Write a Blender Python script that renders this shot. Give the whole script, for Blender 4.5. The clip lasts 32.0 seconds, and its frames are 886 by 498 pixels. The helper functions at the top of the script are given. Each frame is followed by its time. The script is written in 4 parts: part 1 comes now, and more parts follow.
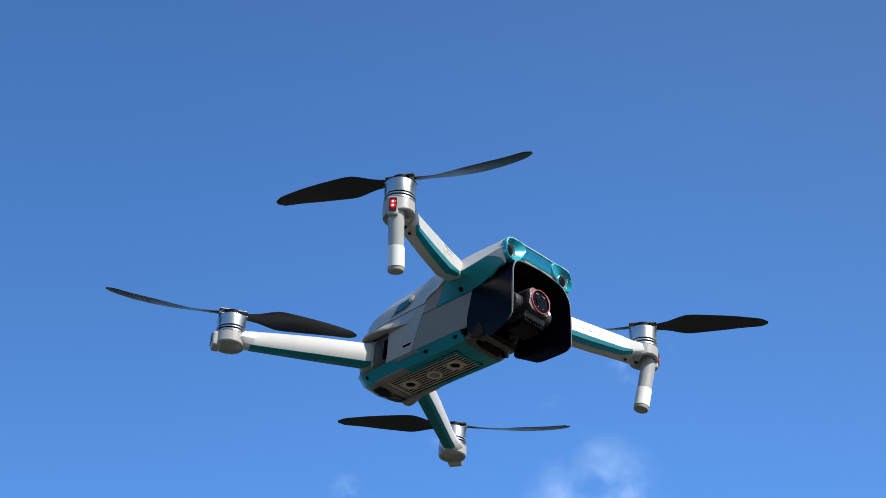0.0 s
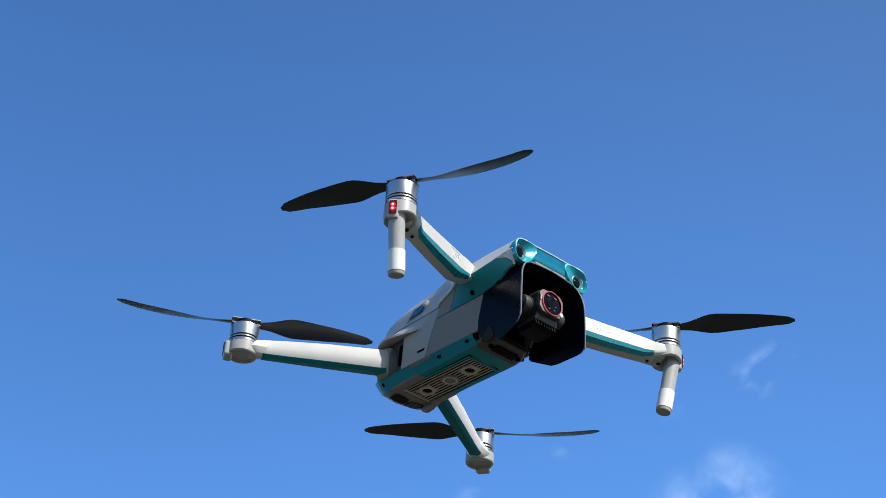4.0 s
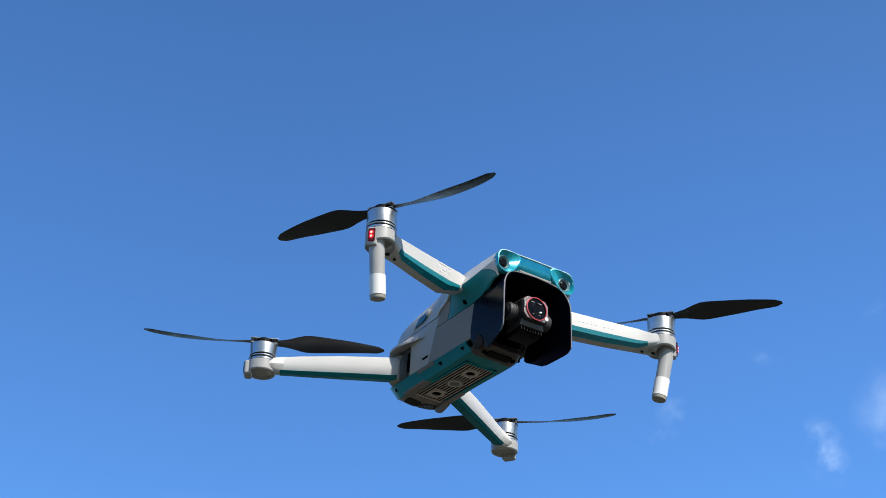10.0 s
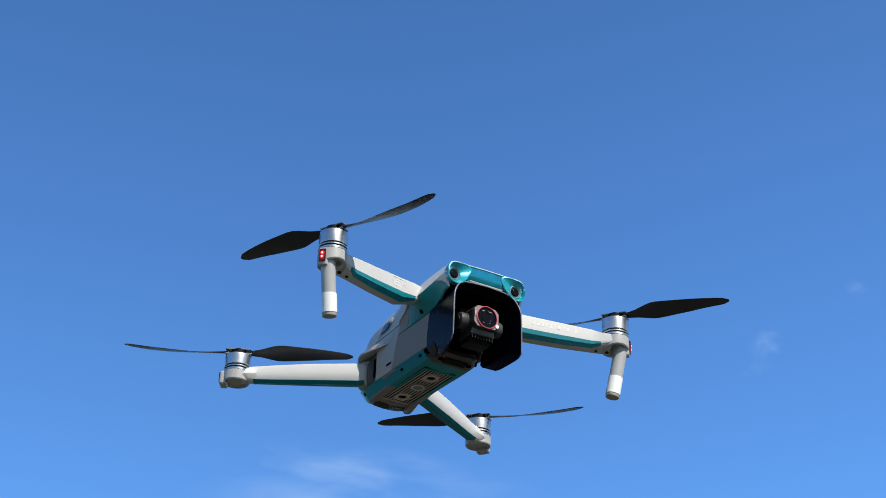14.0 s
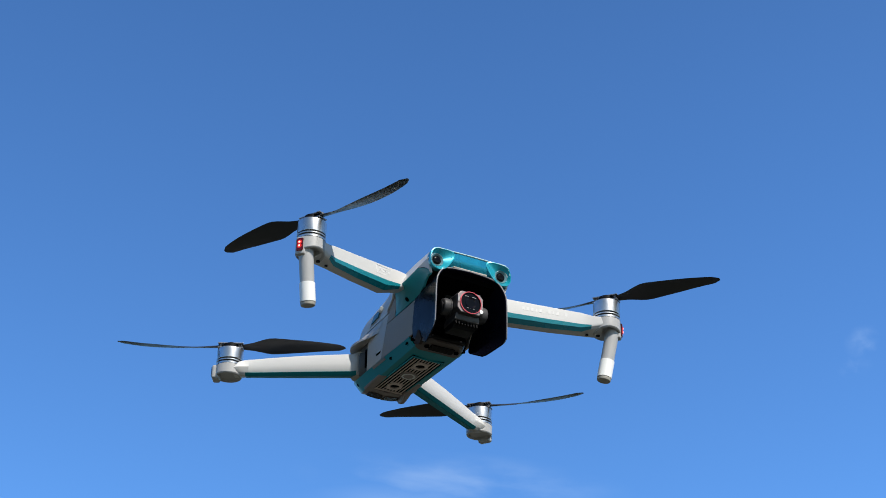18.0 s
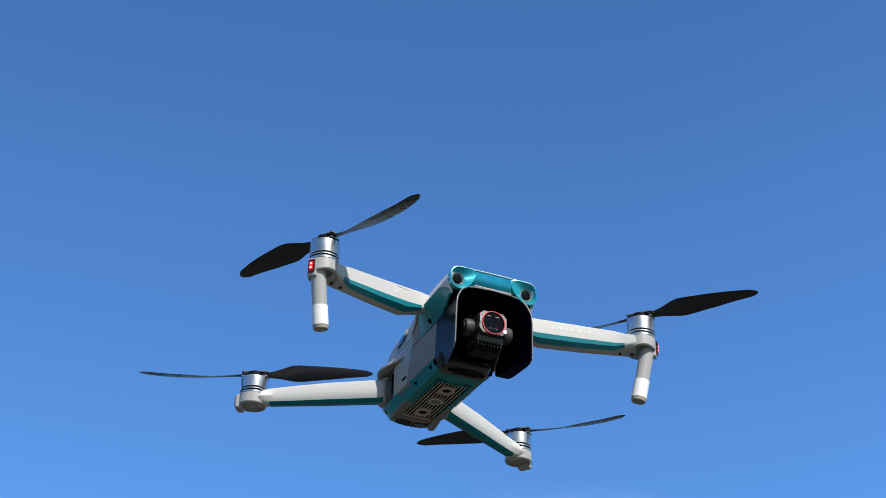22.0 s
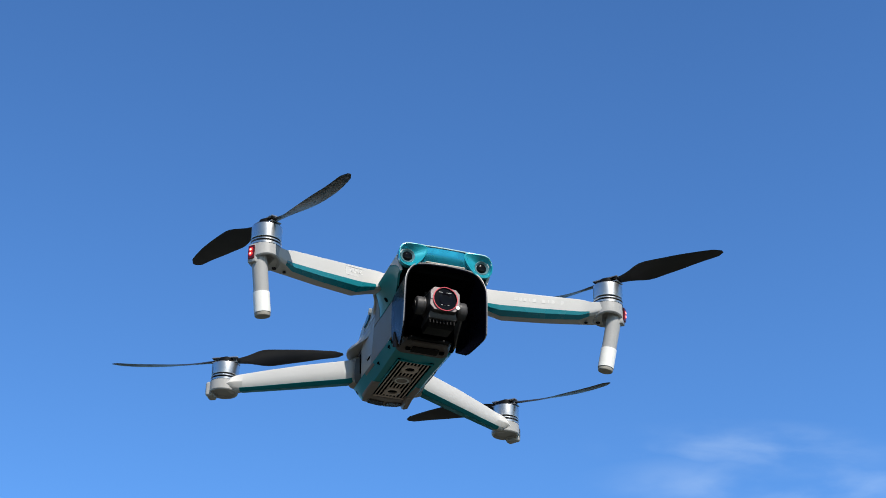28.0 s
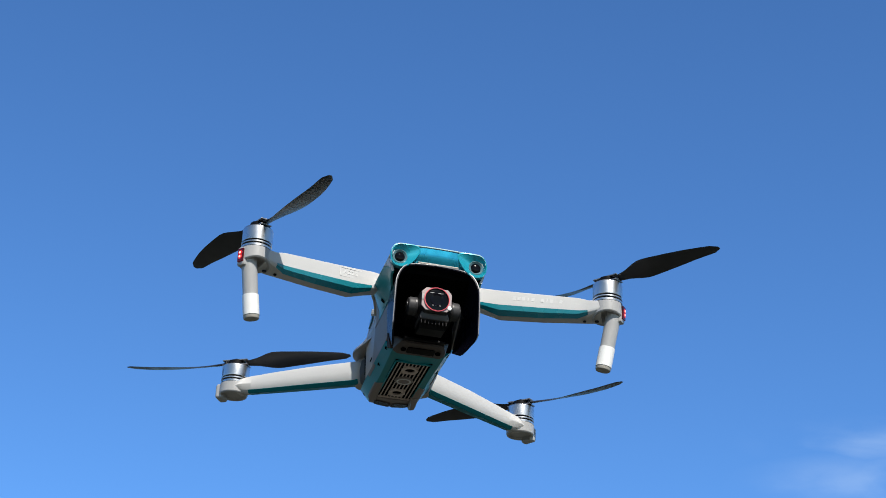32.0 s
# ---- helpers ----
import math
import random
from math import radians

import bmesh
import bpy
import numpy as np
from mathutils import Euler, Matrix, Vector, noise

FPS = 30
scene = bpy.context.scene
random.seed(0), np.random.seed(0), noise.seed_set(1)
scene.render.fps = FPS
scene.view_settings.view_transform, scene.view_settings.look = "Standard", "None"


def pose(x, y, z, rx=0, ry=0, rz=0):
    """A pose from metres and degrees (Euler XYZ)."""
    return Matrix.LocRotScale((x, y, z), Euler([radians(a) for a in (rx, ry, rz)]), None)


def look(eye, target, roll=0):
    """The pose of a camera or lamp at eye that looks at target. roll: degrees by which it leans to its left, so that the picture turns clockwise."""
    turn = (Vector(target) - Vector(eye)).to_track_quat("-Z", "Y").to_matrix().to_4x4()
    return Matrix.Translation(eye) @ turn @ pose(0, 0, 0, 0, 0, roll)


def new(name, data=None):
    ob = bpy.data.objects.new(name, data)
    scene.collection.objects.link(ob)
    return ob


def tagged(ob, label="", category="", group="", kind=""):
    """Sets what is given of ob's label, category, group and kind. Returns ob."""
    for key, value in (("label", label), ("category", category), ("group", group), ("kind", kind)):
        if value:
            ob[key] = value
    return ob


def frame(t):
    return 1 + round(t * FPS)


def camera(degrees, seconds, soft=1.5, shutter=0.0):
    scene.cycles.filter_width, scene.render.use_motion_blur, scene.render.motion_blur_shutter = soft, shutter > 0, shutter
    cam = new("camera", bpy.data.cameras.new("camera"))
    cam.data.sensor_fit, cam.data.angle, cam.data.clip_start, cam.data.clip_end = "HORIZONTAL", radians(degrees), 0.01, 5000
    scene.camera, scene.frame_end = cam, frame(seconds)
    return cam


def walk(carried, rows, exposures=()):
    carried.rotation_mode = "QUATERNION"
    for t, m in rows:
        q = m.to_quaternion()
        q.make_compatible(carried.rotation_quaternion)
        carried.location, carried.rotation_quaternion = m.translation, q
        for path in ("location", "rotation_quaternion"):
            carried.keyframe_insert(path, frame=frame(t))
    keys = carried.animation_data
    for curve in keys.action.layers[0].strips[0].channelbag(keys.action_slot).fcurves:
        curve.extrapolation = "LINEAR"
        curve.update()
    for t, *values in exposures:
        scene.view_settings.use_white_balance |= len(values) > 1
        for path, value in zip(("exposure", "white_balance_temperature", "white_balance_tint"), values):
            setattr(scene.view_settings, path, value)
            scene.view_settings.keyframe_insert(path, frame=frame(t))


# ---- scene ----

# The drone hovers 2.2 m above the ground, nose towards -y; its parts are drawn in millimetres round its middle.
DRONE_HEIGHT = 2.2

PATH = [
    (0.0, (-0.7967, -0.8251, 1.5543), (-0.0322, -0.0371, 2.2505), 2.90),
    (0.5, (-0.7877, -0.8276, 1.5532), (-0.0361, -0.0297, 2.2520), 3.12),
    (1.0, (-0.7787, -0.8297, 1.5523), (-0.0415, -0.0212, 2.2544), 3.18),
    (1.5, (-0.7698, -0.8321, 1.5522), (-0.0477, -0.0112, 2.2557), 3.46),
    (2.0, (-0.7612, -0.8354, 1.5534), (-0.0497, -0.0072, 2.2590), 3.41),
    (2.5, (-0.7526, -0.8399, 1.5556), (-0.0476, -0.0070, 2.2621), 3.53),
    (3.0, (-0.7440, -0.8453, 1.5585), (-0.0420, -0.0078, 2.2627), 3.75),
    (3.5, (-0.7356, -0.8516, 1.5616), (-0.0329, -0.0117, 2.2621), 3.88),
    (5.5, (-0.7112, -0.8948, 1.5719), (-0.0343, -0.0338, 2.2723), 3.97),
    (6.0, (-0.7075, -0.9063, 1.5730), (-0.0398, -0.0373, 2.2723), 4.09),
    (6.5, (-0.7046, -0.9186, 1.5747), (-0.0425, -0.0429, 2.2709), 3.92),
    (7.0, (-0.7017, -0.9320, 1.5765), (-0.0399, -0.0537, 2.2699), 3.10),
    (7.5, (-0.6984, -0.9465, 1.5779), (-0.0412, -0.0602, 2.2653), 2.82),
    (8.0, (-0.6955, -0.9615, 1.5789), (-0.0476, -0.0633, 2.2597), 2.97),
    (8.5, (-0.6931, -0.9766, 1.5803), (-0.0565, -0.0658, 2.2550), 3.10),
    (9.0, (-0.6907, -0.9921, 1.5819), (-0.0642, -0.0698, 2.2503), 3.04),
    (9.5, (-0.6872, -1.0088, 1.5841), (-0.0714, -0.0693, 2.2384), 3.23),
    (10.0, (-0.6829, -1.0264, 1.5875), (-0.0672, -0.0795, 2.2312), 3.02),
    (10.5, (-0.6783, -1.0441, 1.5917), (-0.0602, -0.0928, 2.2264), 2.51),
    (11.0, (-0.6740, -1.0609, 1.5954), (-0.0600, -0.0996, 2.2189), 2.59),
    (11.5, (-0.6700, -1.0766, 1.5977), (-0.0625, -0.1057, 2.2128), 2.61),
    (12.0, (-0.6660, -1.0916, 1.5989), (-0.0635, -0.1154, 2.2104), 2.51),
    (12.5, (-0.6613, -1.1067, 1.5998), (-0.0683, -0.1231, 2.2088), 2.50),
    (13.0, (-0.6560, -1.1217, 1.6011), (-0.0711, -0.1322, 2.2083), 2.41),
    (13.5, (-0.6501, -1.1360, 1.6033), (-0.0720, -0.1421, 2.2099), 2.52),
    (14.0, (-0.6437, -1.1495, 1.6064), (-0.0692, -0.1524, 2.2112), 2.47),
    (14.5, (-0.6365, -1.1610, 1.6095), (-0.0680, -0.1579, 2.2099), 2.42),
    (16.5, (-0.6009, -1.1777, 1.6002), (-0.0625, -0.1604, 2.2046), 2.54),
    (17.0, (-0.5898, -1.1777, 1.5992), (-0.0565, -0.1576, 2.2033), 2.33),
    (17.5, (-0.5782, -1.1766, 1.5992), (-0.0526, -0.1527, 2.2037), 2.25),
    (18.0, (-0.5661, -1.1752, 1.5996), (-0.0482, -0.1490, 2.2068), 2.21),
    (18.5, (-0.5535, -1.1731, 1.6003), (-0.0424, -0.1454, 2.2106), 2.39),
    (19.0, (-0.5405, -1.1703, 1.6014), (-0.0394, -0.1402, 2.2160), 2.45),
    (19.5, (-0.5278, -1.1668, 1.6031), (-0.0384, -0.1315, 2.2183), 2.48),
    (20.0, (-0.5161, -1.1636, 1.6051), (-0.0389, -0.1204, 2.2167), 2.87),
    (20.5, (-0.5056, -1.1613, 1.6075), (-0.0402, -0.1118, 2.2174), 2.88),
    (21.0, (-0.4965, -1.1597, 1.6104), (-0.0401, -0.1073, 2.2221), 2.92),
    (21.5, (-0.4885, -1.1585, 1.6137), (-0.0423, -0.1052, 2.2313), 2.71),
    (22.0, (-0.4809, -1.1579, 1.6178), (-0.0429, -0.1057, 2.2432), 2.67),
    (22.5, (-0.4730, -1.1579, 1.6227), (-0.0398, -0.1077, 2.2547), 2.48),
    (23.0, (-0.4641, -1.1583, 1.6274), (-0.0351, -0.1070, 2.2606), 2.32),
    (23.5, (-0.4540, -1.1591, 1.6310), (-0.0317, -0.1024, 2.2595), 2.14),
    (24.0, (-0.4436, -1.1603, 1.6337), (-0.0301, -0.0970, 2.2568), 2.32),
    (24.5, (-0.4337, -1.1616, 1.6360), (-0.0265, -0.0944, 2.2567), 2.24),
    (25.0, (-0.4243, -1.1634, 1.6382), (-0.0202, -0.0943, 2.2575), 1.83),
    (25.5, (-0.4138, -1.1671, 1.6402), (-0.0118, -0.0961, 2.2577), 1.25),
    (27.5, (-0.3554, -1.1871, 1.6573), (0.0047, -0.0866, 2.2482), 1.70),
    (28.0, (-0.3390, -1.1892, 1.6587), (0.0037, -0.0810, 2.2456), 1.96),
    (28.5, (-0.3230, -1.1905, 1.6593), (0.0005, -0.0759, 2.2451), 2.36),
    (29.0, (-0.3078, -1.1918, 1.6593), (-0.0046, -0.0708, 2.2436), 2.88),
    (29.5, (-0.2937, -1.1934, 1.6585), (-0.0092, -0.0666, 2.2410), 3.49),
    (30.0, (-0.2808, -1.1956, 1.6579), (-0.0078, -0.0665, 2.2415), 3.67),
    (30.5, (-0.2688, -1.1985, 1.6585), (-0.0044, -0.0688, 2.2447), 3.72),
    (31.0, (-0.2568, -1.2028, 1.6606), (0.0012, -0.0719, 2.2477), 3.57),
    (31.5, (-0.2444, -1.2084, 1.6637), (0.0044, -0.0738, 2.2475), 3.63),
    (32.0, (-0.2320, -1.2150, 1.6670), (0.0074, -0.0771, 2.2482), 3.54),
]


cam = camera(27.386, 32.0, soft=0.9)
walk(cam, [(t, look(eye, target, roll)) for t, eye, target, roll in PATH],
     exposures=[(0, 0.24), (3, 0.28), (6, 0.29), (9, 0.25), (11, 0.18), (13, 0.12), (17, 0.11), (32, 0.08)])

# ---------------------------------------------------------------- light
SUN_AZIMUTH, SUN_ELEVATION = radians(174), radians(48)


def sky_world():
    world = bpy.data.worlds.new("sky")
    scene.world = world
    world.use_nodes = True
    nt = world.node_tree
    nt.nodes.clear()
    add = nt.nodes.new

    def link(a, b):
        nt.links.new(a, b)

    def value(x, socket):
        if isinstance(x, (int, float)):
            socket.default_value = x
        else:
            link(x, socket)

    def calc(op, a, b=0.0, c=0.0, clamp=False):
        n = add("ShaderNodeMath")
        n.operation, n.use_clamp = op, clamp
        for x, s in zip((a, b, c), n.inputs):
            value(x, s)
        return n.outputs[0]

    sky = add("ShaderNodeTexSky")
    sky.sky_type, sky.sun_disc = "NISHITA", False
    sky.sun_elevation, sky.sun_rotation = SUN_ELEVATION, SUN_AZIMUTH
    sky.altitude, sky.air_density, sky.dust_density, sky.ozone_density = 300, 1.0, 0.35, 5.0
    way = add("ShaderNodeTexCoord").outputs["Generated"]

    def dot(axis):
        n = add("ShaderNodeVectorMath")
        n.operation = "DOT_PRODUCT"
        link(way, n.inputs[0])
        n.inputs[1].default_value = axis
        return n.outputs["Value"]

    def cloud(azimuth, elevation, width, height, scale, stretch, lean, low, high, strength):
        """A wisp of cloud round one direction, with torn edges; angles in degrees."""
        a, e = radians(azimuth), radians(elevation)
        mid = Vector((math.sin(a) * math.cos(e), math.cos(a) * math.cos(e), math.sin(e)))
        side = Vector((math.cos(a), -math.sin(a), 0))
        up = side.cross(mid)
        side, up = side * math.cos(lean) + up * math.sin(lean), up * math.cos(lean) - side * math.sin(lean)
        x, y = dot(side), dot(up)
        gx = calc("DIVIDE", x, radians(width))
        gy = calc("DIVIDE", y, radians(height))
        r = calc("ADD", calc("MULTIPLY", gx, gx), calc("MULTIPLY", gy, gy))
        veil = calc("SUBTRACT", 1.0, r, clamp=True)
        veil = calc("MULTIPLY", veil, calc("ADD", 0.35, calc("MULTIPLY", veil, 0.65)))
        ahead = calc("GREATER_THAN", dot(mid), 0.5)
        at = add("ShaderNodeCombineXYZ")
        link(calc("MULTIPLY", x, scale), at.inputs[0])
        link(calc("MULTIPLY", y, scale * stretch), at.inputs[1])
        at.inputs[2].default_value = azimuth
        puff = add("ShaderNodeTexNoise")
        puff.inputs["Scale"].default_value = 1.0
        puff.inputs["Detail"].default_value = 7
        puff.inputs["Roughness"].default_value = 0.50
        puff.inputs["Distortion"].default_value = 0.15
        link(at.outputs[0], puff.inputs["Vector"])
        torn = add("ShaderNodeMapRange")
        torn.interpolation_type = "SMOOTHSTEP"
        link(puff.outputs["Fac"], torn.inputs["Value"])
        torn.inputs["From Min"].default_value, torn.inputs["From Max"].default_value = low, high
        return calc("MULTIPLY", calc("MULTIPLY", torn.outputs[0], calc("MULTIPLY", veil, ahead)), strength)

    cover = None
    for wisp in CLOUDS:
        one = cloud(*wisp)
        cover = one if cover is None else calc("MAXIMUM", cover, one)
    toward = dot((math.sin(SUN_AZIMUTH) * math.cos(SUN_ELEVATION), math.cos(SUN_AZIMUTH) * math.cos(SUN_ELEVATION), math.sin(SUN_ELEVATION)))
    haze = add("ShaderNodeMapRange")
    haze.interpolation_type = "SMOOTHSTEP"
    link(toward, haze.inputs["Value"])
    haze.inputs["From Min"].default_value, haze.inputs["From Max"].default_value = -0.05, 0.75
    shade = add("ShaderNodeMix")
    shade.data_type = "RGBA"
    link(haze.outputs[0], shade.inputs["Factor"])
    shade.inputs["A"].default_value, shade.inputs["B"].default_value = SKY_TINT, HAZE_TINT
    tint = add("ShaderNodeMix")
    tint.data_type, tint.blend_type = "RGBA", "MULTIPLY"
    tint.inputs["Factor"].default_value = 1.0
    link(sky.outputs[0], tint.inputs["A"])
    link(shade.outputs["Result"], tint.inputs["B"])
    mix = add("ShaderNodeMix")
    mix.data_type = "RGBA"
    link(cover, mix.inputs["Factor"])
    link(tint.outputs["Result"], mix.inputs["A"])
    mix.inputs["B"].default_value = CLOUD_COLOUR
    depth = add("ShaderNodeMapRange")
    link(dot((0, 0, 1)), depth.inputs["Value"])
    depth.inputs["From Min"].default_value, depth.inputs["From Max"].default_value = 0.25, 0.70
    depth.inputs["To Min"].default_value, depth.inputs["To Max"].default_value = SKY_STRENGTH * 1.07, SKY_STRENGTH * 0.87
    # the sky pales towards the east
    east = add("ShaderNodeMapRange")
    east.interpolation_type = "SMOOTHSTEP"
    link(dot((math.sin(radians(120)), math.cos(radians(120)), 0)), east.inputs["Value"])
    east.inputs["From Min"].default_value, east.inputs["From Max"].default_value = -0.08, 0.36
    east.inputs["To Min"].default_value, east.inputs["To Max"].default_value = 1.0, 1.20
    back = add("ShaderNodeBackground")
    link(calc("MULTIPLY", depth.outputs[0], east.outputs[0]), back.inputs["Strength"])
    link(mix.outputs["Result"], back.inputs["Color"])
    link(back.outputs[0], add("ShaderNodeOutputWorld").inputs[0])


# azimuth, elevation, half width, half height, grain, stretch, lean, thin, thick, strength
CLOUDS = [
    (49.8, 24.4, 2.6, 2.5, 30, 1.0, 0.5, 0.36, 0.76, 0.84),
    (46.2, 23.4, 0.8, 1.3, 56, 1.0, 0.4, 0.40, 0.74, 0.55),
    (51.4, 28.9, 1.4, 0.9, 60, 1.4, 0.5, 0.40, 0.76, 0.38),
    (48.6, 27.6, 0.8, 0.5, 44, 1.0, 0.3, 0.42, 0.78, 0.22),
    (44.5, 26.4, 0.6, 0.4, 60, 1.0, 0.0, 0.44, 0.78, 0.22),
    (41.3, 24.7, 0.7, 0.6, 60, 1.0, 0.2, 0.42, 0.78, 0.30),
    (40.9, 24.0, 0.6, 0.4, 60, 1.0, 0.2, 0.42, 0.78, 0.22),
    (27.8, 20.55, 5.6, 1.0, 20, 3.0, -0.06, 0.30, 0.78, 0.40),
    (28.6, 19.4, 6.8, 1.2, 16, 2.6, -0.03, 0.33, 0.78, 0.48),
    (25.6, 18.3, 3.6, 0.9, 20, 2.4, 0.05, 0.35, 0.80, 0.38),
]
SKY_TINT = (0.83, 1.31, 1.74, 1)
HAZE_TINT = (1.0, 0.95, 0.80, 1)
CLOUD_COLOUR = (4.5, 6.2, 9.0, 1)
SKY_STRENGTH = 0.10
sky_world()

sun = new("sun", bpy.data.lights.new("sun", "SUN"))
sun.data.energy, sun.data.angle, sun.data.color = 5.0, radians(0.53), (1.0, 0.945, 0.865)
sun.matrix_world = look(
    (math.sin(SUN_AZIMUTH) * math.cos(SUN_ELEVATION) * 30, math.cos(SUN_AZIMUTH) * math.cos(SUN_ELEVATION) * 30, math.sin(SUN_ELEVATION) * 30 + DRONE_HEIGHT),
    (0, 0, DRONE_HEIGHT))


# ---------------------------------------------------------------- materials
def material(name, colour, rough=0.5, metal=0.0, vary=0.08, bump=0.07, grain=900.0, wear=60.0, coat=0.0, glow=None, specular=0.5):
    """Plastic, paint or metal with mottling at two scales, uneven gloss and a fine moulded grain."""
    m = bpy.data.materials.new(name)
    m.use_nodes = True
    nt = m.node_tree
    p = nt.nodes["Principled BSDF"]
    where = nt.nodes.new("ShaderNodeTexCoord").outputs["Object"]

    def noise_at(scale, detail=4):
        n = nt.nodes.new("ShaderNodeTexNoise")
        n.inputs["Scale"].default_value, n.inputs["Detail"].default_value = scale, detail
        nt.links.new(where, n.inputs["Vector"])
        return n.outputs["Fac"]

    broad, fine = noise_at(wear), noise_at(grain, 2)
    both = nt.nodes.new("ShaderNodeMath")
    both.operation = "ADD"
    nt.links.new(broad, both.inputs[0])
    nt.links.new(fine, both.inputs[1])
    shade = nt.nodes.new("ShaderNodeMapRange")
    nt.links.new(both.outputs[0], shade.inputs["Value"])
    shade.inputs["From Min"].default_value, shade.inputs["From Max"].default_value = 0.6, 1.4
    shade.inputs["To Min"].default_value, shade.inputs["To Max"].default_value = 1 - vary, 1 + vary
    mul = nt.nodes.new("ShaderNodeVectorMath")
    mul.operation = "SCALE"
    mul.inputs[0].default_value = colour
    nt.links.new(shade.outputs[0], mul.inputs["Scale"])
    nt.links.new(mul.outputs[0], p.inputs["Base Color"])
    gloss = nt.nodes.new("ShaderNodeMapRange")
    nt.links.new(broad, gloss.inputs["Value"])
    gloss.inputs["From Min"].default_value, gloss.inputs["From Max"].default_value = 0.3, 0.7
    gloss.inputs["To Min"].default_value, gloss.inputs["To Max"].default_value = max(0.02, rough - 0.08), rough + 0.08
    nt.links.new(gloss.outputs[0], p.inputs["Roughness"])
    p.inputs["Metallic"].default_value = metal
    p.inputs["Specular IOR Level"].default_value = specular
    p.inputs["Coat Weight"].default_value = coat
    p.inputs["Coat Roughness"].default_value = 0.15
    if bump:
        b = nt.nodes.new("ShaderNodeBump")
        b.inputs["Strength"].default_value, b.inputs["Distance"].default_value = bump, 0.0002
        nt.links.new(fine, b.inputs["Height"])
        nt.links.new(b.outputs[0], p.inputs["Normal"])
    if glow:
        p.inputs["Emission Color"].default_value = (*glow[0], 1)
        p.inputs["Emission Strength"].default_value = glow[1]
    return m


LIGHT_GREY = material("light_grey_plastic", (0.56, 0.558, 0.548), 0.42, vary=0.03, bump=0.05)
HULL_GREY = material("hull_grey_plastic", (0.400, 0.354, 0.306), 0.45, vary=0.06)
FAIRING_GREY = material("pale_hull_plastic", (0.42, 0.40, 0.375), 0.40, vary=0.05)
BATTERY_GREY = material("battery_shell_plastic", (0.46, 0.452, 0.442), 0.45, vary=0.05)
MID_GREY = material("mid_grey_plastic", (0.285, 0.245, 0.212), 0.55, vary=0.06, specular=0.15)
SOCKET_GREY = material("socket_grey_plastic", (0.085, 0.082, 0.078), 0.5)
TAB_BROWN = material("dark_brown_plastic", (0.045, 0.031, 0.025), 0.65, specular=0.06)
DARK_GREY = material("dark_grey_plastic", (0.05, 0.048, 0.046), 0.55)
BELLY_GREY = material("warm_grey_plastic", (0.235, 0.200, 0.188), 0.55)
GRILLE_GREY = material("grille_grey_plastic", (0.58, 0.48, 0.43), 0.55)
TEAL = material("teal_satin_skin", (0.009, 0.245, 0.292), 0.34, vary=0.06, bump=0.08, coat=0.0, specular=0.22)
TEAL_GLOSS = material("teal_gloss_skin", (0.010, 0.360, 0.465), 0.28, metal=0.30, vary=0.04, bump=0.04, coat=0.6)
BLACK = material("black_plastic", (0.006, 0.006, 0.007), 0.5, specular=0.12)
# glossless black that stands in for the shade inside openings and the bay
VOID = material("recess_shade_black", (0.003, 0.003, 0.003), 0.95, bump=0, specular=0.0)
BROW_TEAL = material("brow_teal_gloss", (0.008, 0.290, 0.440), 0.27, metal=0.75, vary=0.04, bump=0.04, coat=0.5)
BROW_HIGHLIGHT = material("brow_highlight_teal", (0.48, 0.68, 0.70), 0.22, bump=0, coat=0.5)
TEAL_STRIPE = material("dark_teal_gloss", (0.010, 0.215, 0.270), 0.26, vary=0.05, bump=0.05, specular=0.5, coat=0.3)
KEEL_TEAL = material("teal_keel_paint", (0.010, 0.175, 0.195), 0.5, vary=0.06, bump=0.05, specular=0.08)
LEG_GREY = material("leg_grey_plastic", (0.40, 0.40, 0.398), 0.38, vary=0.05)
HOOD_BLACK = material("navy_black_hood", (0.004, 0.0045, 0.010), 0.28, bump=0.05, specular=0.045)
CAMERA_GREY = material("camera_grey", (0.032, 0.031, 0.033), 0.34, specular=0.5)
BEZEL_GREY = material("bezel_grey_metal", (0.25, 0.205, 0.205), 0.42, metal=0.5)
MOTOR_GREY = material("gimbal_motor_grey", (0.048, 0.047, 0.050), 0.50, specular=0.3)
FIN_GREY = material("cooling_fin_grey", (0.011, 0.010, 0.0105), 0.6, specular=0.1)
BLOCK_GREY = material("dark_cooling_block", (0.055, 0.052, 0.053), 0.42, specular=0.4)
SILVER = material("brushed_aluminium", (0.62, 0.63, 0.64), 0.33, metal=1.0, vary=0.05, bump=0.03, grain=2500)
WHITE_SLEEVE = material("white_sleeve", (0.85, 0.85, 0.83), 0.40, vary=0.03)
FOOT_GREY = material("foot_grey", (0.34, 0.32, 0.28), 0.6)
RED_RING = material("red_anodised", (0.76, 0.115, 0.14), 0.24, metal=0.35, bump=0)
LED_RED = material("red_lamp_lens", (0.05, 0.002, 0.003), 0.15, bump=0, glow=((1.0, 0.02, 0.03), 0.03))
LED_GLOW = material("red_lamp_halo", (0.3, 0.01, 0.01), 0.2, bump=0, glow=((1.0, 0.03, 0.03), 0.45))
LED_CORE = material("lit_red_lamp", (0.9, 0.5, 0.45), 0.2, bump=0, glow=((1.0, 0.28, 0.22), 2.0))
LAMP_SMOKED = material("smoked_lamp_lens", (0.010, 0.014, 0.034), 0.12, bump=0, coat=0.3)
BLADE = material("propeller_black", (0.016, 0.017, 0.020), 0.45, vary=0.06, bump=0.03)
